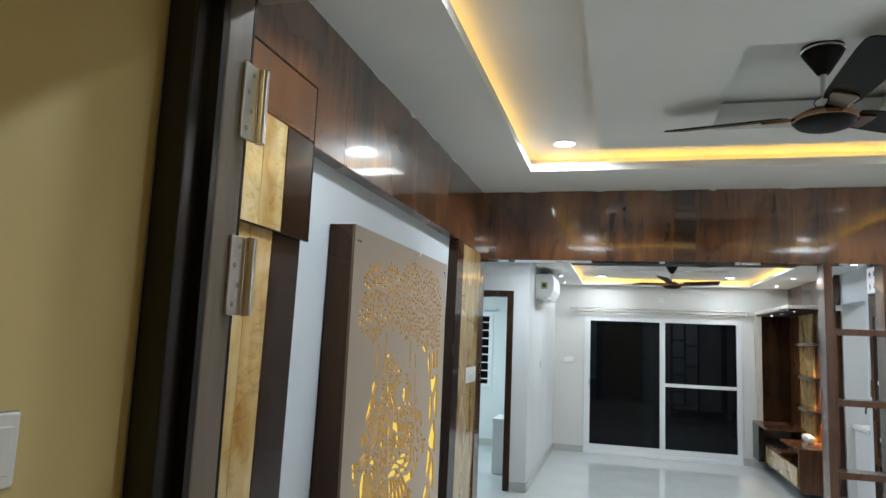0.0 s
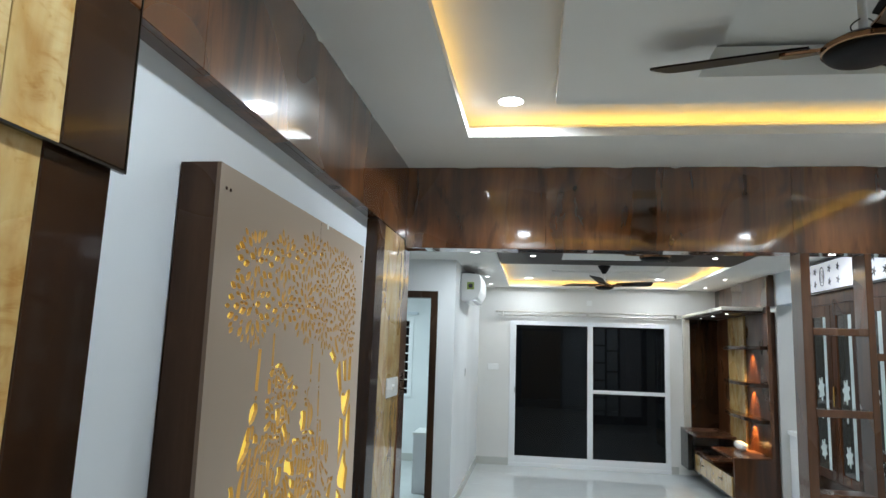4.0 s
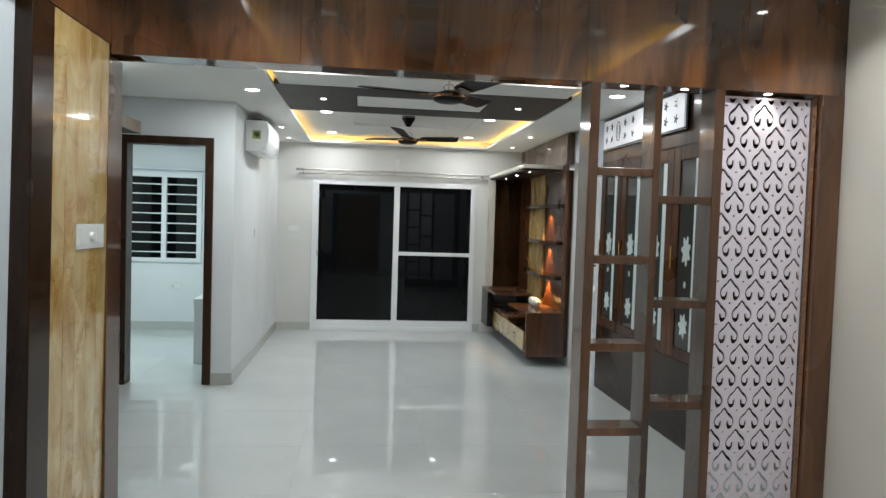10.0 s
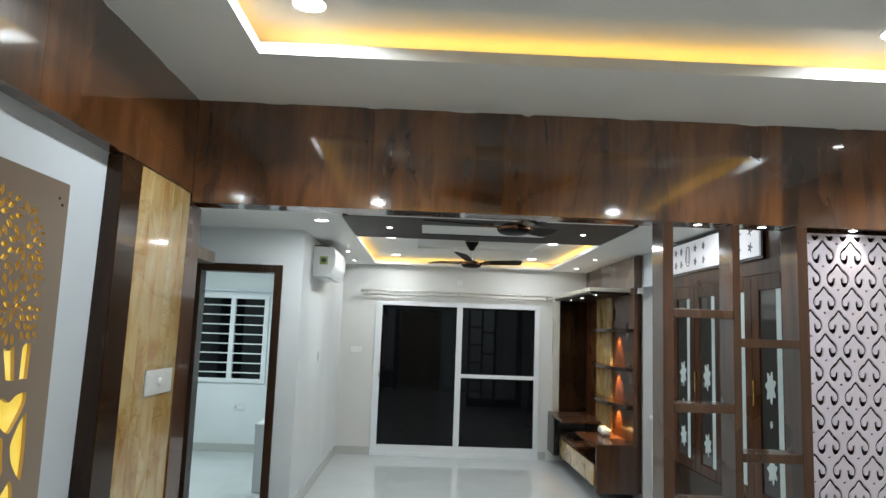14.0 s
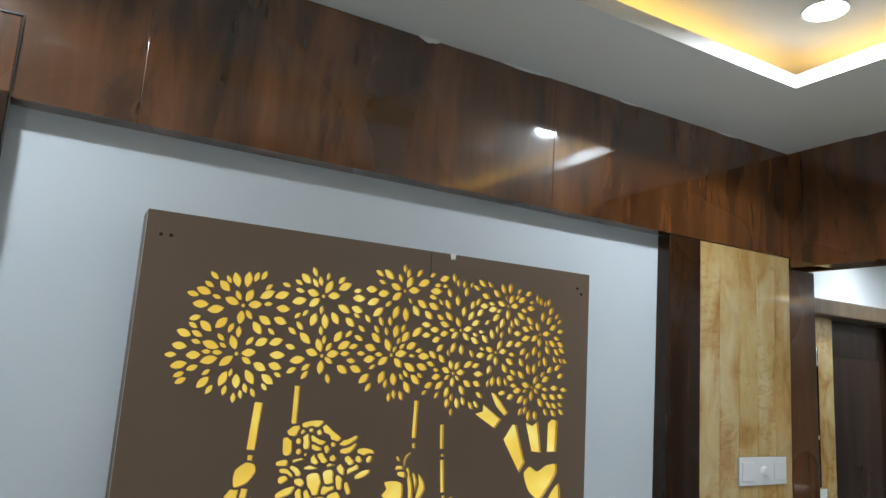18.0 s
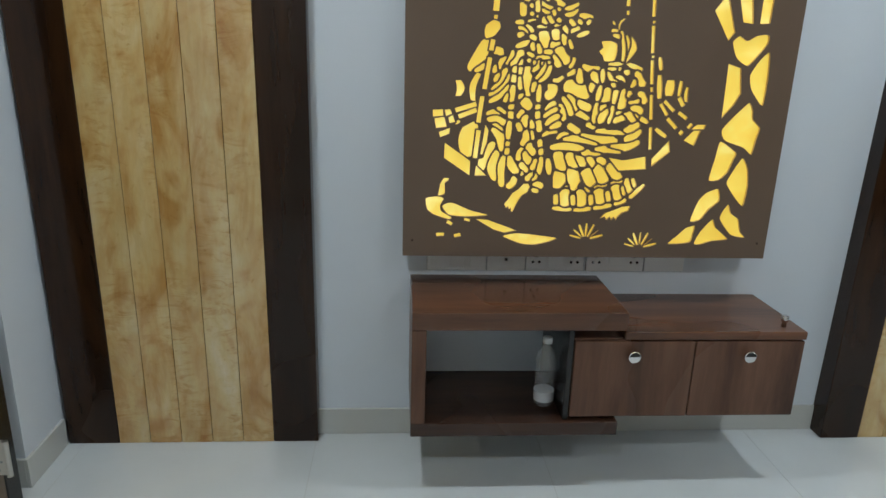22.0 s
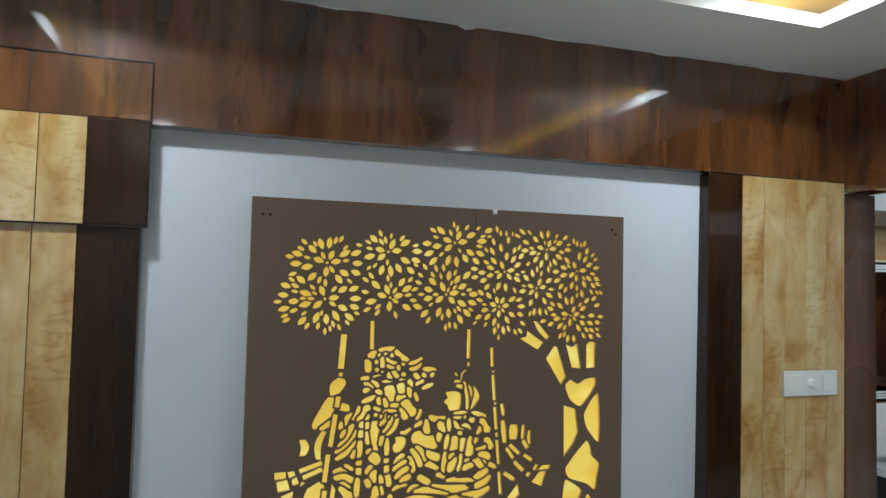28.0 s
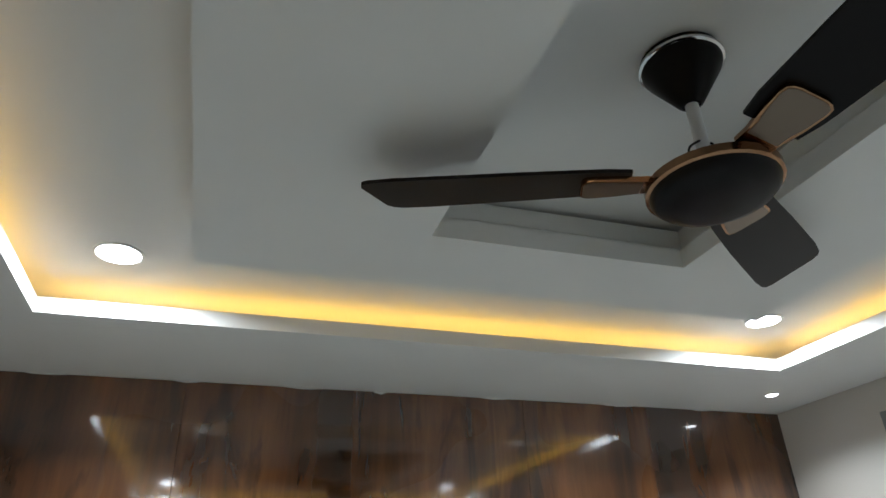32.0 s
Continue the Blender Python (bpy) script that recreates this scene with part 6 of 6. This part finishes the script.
# ---- side door in the passage ----
QX = -1.165
sd = thing("door_2", (QX, 6.3, 0), "dark walnut side door with a pale wood jamb", "door", kind="structure")
block("jamb", BIRCH, (QX - 0.10, QX + 0.004, 5.802, 6.088, 0, 2.06), sd, "wide pale wood jamb")
block("jamb", DARKWOOD, (QX - 0.18, QX + 0.004, 6.755, 6.838, 0, 2.06), sd)
block("head", TAN, (QX - 0.18, QX + 0.10, 5.40, 7.02, 2.0605, 2.15), sd, "tan canopy board over the door", bevel=0.008)
lf = block("leaf", DARKWOOD, (QX - 0.10, QX - 0.06, 6.0885, 6.7545, 0.005, 2.06), sd)
for z0, z1 in ((0.2, 0.9), (1.05, 1.85)):
    block("raised_panel", DARKWOOD, (QX - 0.062, QX - 0.050, 6.17, 6.66, z0, z1), lf)
block("handle", STEEL, (QX - 0.06, QX - 0.03, 6.67, 6.69, 0.98, 1.10), lf)

# ---- wash place in the passage ----
MIRROR = material("silvered_mirror", (0.80, 0.86, 0.83), 0.015, 1.0)
FROST = material("frosted_mirror_band", (0.70, 0.76, 0.74), 0.45)
GLAZE = material("glazed_white_ceramic", (0.82, 0.83, 0.82), 0.12, coat=0.3)
tagged(block("panel_board", BIRCH, (QX + 0.0005, QX + 0.0038, 5.40, 5.8015, 1.135, 2.06)), "pale birch board behind the passage mirror", "wall panel", "birch wall panels")
tagged(block("splash_tile", GLAZE, (QX + 0.0042, QX + 0.012, 5.42, 5.985, 0.851, 1.134)), "white glazed tile behind the wash basin", "wall tile")
mi = thing("wall_mirror", (QX + 0.004, 5.70, 1.14), "frameless passage mirror with frosted bands and small dark marks", "mirror")
block("glass", MIRROR, (QX + 0.0045, QX + 0.0105, 5.470, 5.932, 1.142, 1.892), mi, bevel=0)
block("edge", BLACK, (QX + 0.0045, QX + 0.0112, 5.9322, 5.937, 1.142, 1.892), mi, "dark polished edge", bevel=0)
for y0 in (5.484, 5.886):
    band = block("frosted_band", FROST, (QX + 0.0107, QX + 0.0113, y0, y0 + 0.034, 1.160, 1.872), mi, "white frosted band", bevel=0)
    for k in range(13):
        z = 1.235 + 0.047 * k
        block("mark", BLACK, (QX + 0.0114, QX + 0.0118, y0 + 0.011 + 0.004 * (k % 2), y0 + 0.023 + 0.004 * (k % 2), z, z + 0.012), band, bevel=0)
for z0 in (1.160, 1.832):
    for k in range(3):
        block("frosted_line", FROST, (QX + 0.0107, QX + 0.0113, 5.5185, 5.8855, z0 + 0.014 * k, z0 + 0.011 + 0.014 * k), mi, "white frosted line", bevel=0)

va = thing("wash_stand", (QX, 5.76, 0), "white oval basin set in a counter over a dark cabinet", "wash stand")
block("cabinet_body", BLACK, (QX + 0.0045, -0.905, 5.575, 5.965, 0.06, 0.806), va, "black cabinet", bevel=0.004)
block("plinth", GREY, (QX + 0.02, -0.93, 5.60, 5.94, 0, 0.0595), va)
rim = [(QX + 0.0125, 5.545), (QX + 0.0125, 5.99)] + [(-0.945 + 0.065 * math.cos(a), 5.925 + 0.065 * math.sin(a)) for a in np.linspace(math.pi / 2, 0, 7)] + [(-0.955 + 0.075 * math.cos(a), 5.62 + 0.075 * math.sin(a)) for a in np.linspace(0, -math.pi / 2, 7)]
plate("counter", GLAZE, [rim], Matrix.Translation((0, 0, 0.8065)), 0.0435, va, "white counter with a rounded corner")
bm = bmesh.new()
add_turned(bm, [(0.60, 0.8505), (0.86, 0.862), (1.0, 0.886), (1.0, 0.893), (0.95, 0.894), (0.80, 0.868), (0.45, 0.8545), (0.10, 0.853)], (0, 0, 0), segments=40)
for v in bm.verts:
    v.co.x, v.co.y = -1.015 + 0.105 * v.co.x, 5.765 + 0.175 * v.co.y
bowl = part("basin", bm, GLAZE, va, "white ceramic bowl", True)
bowl.data.set_sharp_from_angle(angle=radians(40))
tap = turned("tap", CHROME, [(0.024, 0.8505), (0.024, 0.858), (0.017, 0.861), (0.016, 0.985), (0.019, 0.990), (0.019, 1.030), (0.015, 1.036)], (-1.128, 5.80, 0), va, "chrome pillar tap", segments=20)
block("spout", CHROME, (-1.110, -1.030, 5.790, 5.810, 0.990, 1.008), tap, bevel=0.005)
block("lever", CHROME, (-1.132, -1.062, 5.792, 5.808, 1.0365, 1.046), tap, bevel=0.004)
bm = bmesh.new()
bow = [(0.001 + 0.026 * math.sin(a), 0.055 * math.cos(a)) for a in np.linspace(0, math.pi, 13)]
loops = []
for n, (u, v) in enumerate(bow):
    ahead, behind = bow[min(n + 1, 12)], bow[max(n - 1, 0)]
    along = Vector((ahead[0] - behind[0], 0, ahead[1] - behind[1])).normalized()
    side = along.cross(Vector((0, 1, 0)))
    loops.append([bm.verts.new(Vector((-0.905 + u, 5.64, 0.66 + v)) + 0.005 * (side * math.cos(q * math.tau / 8) + Vector((0, 1, 0)) * math.sin(q * math.tau / 8))) for q in range(8)])
for one, two in zip(loops, loops[1:]):
    for q in range(8):
        bm.faces.new((one[q], one[(q + 1) % 8], two[(q + 1) % 8], two[q]))
bm.faces.new(loops[0])
bm.faces.new(loops[-1])
part("handle", bm, CHROME, va, "chrome bow handle", True)

# ---- entrance: frame, hinges and the leaf folded back outside ----
en = thing("door_frame", (-0.1, SY - 0.05, 0), "dark brown entrance door frame with steel hinges", "door frame", kind="structure")
JAMB = laminate("door_frame_veneer", (0.135, 0.106, 0.078), (0.170, 0.136, 0.102), (0.205, 0.166, 0.127), 0.38, 0.0, (14.0, 14.0, 0.7))
block("jamb", JAMB, (-0.149, -0.088, SY - 0.052, SY + 0.010, 0, 2.17), en)
block("rebate", BLACK, (-0.221, -0.0885, SY - 0.0655, SY - 0.0525, 0, 2.17), en, bevel=0)
block("rebate", BLACK, (-0.149, -0.0885, SY + 0.0103, SY + 0.016, 0, 2.17), en, "black-painted inner rebate", bevel=0)
block("outer_jamb", BLACK, (-0.1495, -0.104, SY - 0.104, SY - 0.0525, 0, 2.17), en)
block("jamb", JAMB, (1.00, 1.049, SY - 0.199, SY + 0.03, 0, 2.17), en)
block("head", JAMB, (-0.0875, 0.9995, SY - 0.199, SY + 0.03, 2.105, 2.17), en)
for z in (2.0, 1.74, 0.25):
    hg = block("hinge", STEEL, (-0.0878, -0.0835, SY - 0.008, SY + 0.028, z - 0.115, z), en, "brushed steel butt hinge", bevel=0.001)
    turned("knuckle", STEEL, [(0.0080, z - 0.115), (0.0080, z)], (-0.079, SY + 0.036, 0), hg, segments=14)
    for k in range(4):
        turned("screw", GREY, [(0.0044, -0.0836), (0.0036, -0.0828)], (0, SY + (0.004 if k % 2 else 0.014), z - 0.015 - 0.028 * k), hg, axis="x", segments=10)

dl = thing("entrance_door", (-0.13, 0.3, 0), "brown veneered entrance door folded back against the corridor wall", "door")
GY0, GY1 = -0.25, 0.75
leaf = block("leaf", DOORSKIN, (-0.145, -0.107, GY0, GY1, 0.012, 2.16), dl)
for z in (1.905, 1.965):
    block("groove", BLACK, (-0.1072, -0.1066, GY0, GY1, z, z + 0.005), leaf, bevel=0)
for y in (GY0 + 0.16, GY0 + 0.19):
    block("groove", BLACK, (-0.1072, -0.1066, y, y + 0.004, 0.012, 2.16), leaf, bevel=0)
PAPER = material("pale_green_paper", (0.66, 0.72, 0.48), 0.7)
po = thing("notice_poster", (-0.107, 0.35, 1.42), "printed pale green notice taped to the door", "poster")
block("sheet", PAPER, (-0.1065, -0.1058, 0.24, 0.46, 1.40, 1.70), po, bevel=0)
pl = thing("number_plate", (-0.107, 0.35, 1.77), "oval cream plate with the flat number", "number plate")
bm = bmesh.new()
add_turned(bm, [(0.05, -0.1065), (0.05, -0.100)], (0, 0, 0), "x", 32)
bm.transform(Matrix.Translation((0, 0.33, 1.76)) @ Matrix.Diagonal((1, 1.0, 0.7, 1)))
part("plate", bm, PLASTIC, pl)
cu = bpy.data.curves.new("number", "FONT")
cu.body, cu.size, cu.align_x, cu.extrude = "M706", 0.034, "CENTER", 0.0006
tmp = bpy.data.objects.new("number", cu)
scene.collection.objects.link(tmp)
bpy.context.view_layer.update()
me = bpy.data.meshes.new_from_object(tmp.evaluated_get(bpy.context.evaluated_depsgraph_get()))
bpy.data.objects.remove(tmp)
me.transform(on_east_face(-0.0995, 0.33, 1.748))
me.transform(Matrix.Translation(-pl.location))
me.materials.clear()
me.materials.append(GREY)
no = new("number", me)
no.parent = pl
switch_plate(on_east_face(-0.15, 0.925, 1.476), 0.075, 0.075, "cream bell switch on the corridor wall", ("r",), "corridor switch")

# ---- skirting ----
def skirt(x0, x1, y0, y1):
    setting("skirting", SKIRT, (x0, x1, y0, y1, 0.0, 0.10), bevel=0.002, label="pale grey tile skirting", category="skirting")


skirt(WX, WX + 0.012, 2.103, 3.971)
skirt(F1 + 0.002, -0.2105, SY, SY + 0.011)
skirt(-0.2218, -0.2105, SY - 0.065, SY)
skirt(EX - 0.012, EX, SY, 4.585)
skirt(1.05, EX - 0.0125, SY, SY + 0.012)
skirt(WX, WX + 0.012, DY + 0.001, FY - 0.0125)
skirt(-0.687, WX + 0.0122, DY - 0.012, DY)
skirt(WX, -0.071, FY - 0.012, FY)
skirt(2.101, 2.20, FY - 0.012, FY)
skirt(-2.9, -0.76, 10.588, 10.6)
skirt(-2.4, -1.463, DY - 0.012, DY)

# ---- floor tiles ----
SIZE = 0.80
OX, OY = 0.235, 1.30
bm = bmesh.new()
add_box(bm, -SIZE / 2 + 0.0009, SIZE / 2 - 0.0009, -SIZE / 2 + 0.0009, SIZE / 2 - 0.0009, -0.0011, 0.0, 0.0004)
tile_mesh = bpy.data.meshes.new("tile")
bm.to_mesh(tile_mesh)
bm.free()
tile_mesh.materials.append(TILE)
floor = thing("floor", (0, 0, 0), "glossy pale grey polished floor tiles", "floor", kind="structure")
for i in range(-4, 6):
    for j in range(-4, 15):
        t = new("tile", tile_mesh)
        t.parent = floor
        t.location = (OX + (i - 0.5) * SIZE, OY + (j - 0.5) * SIZE, 0)
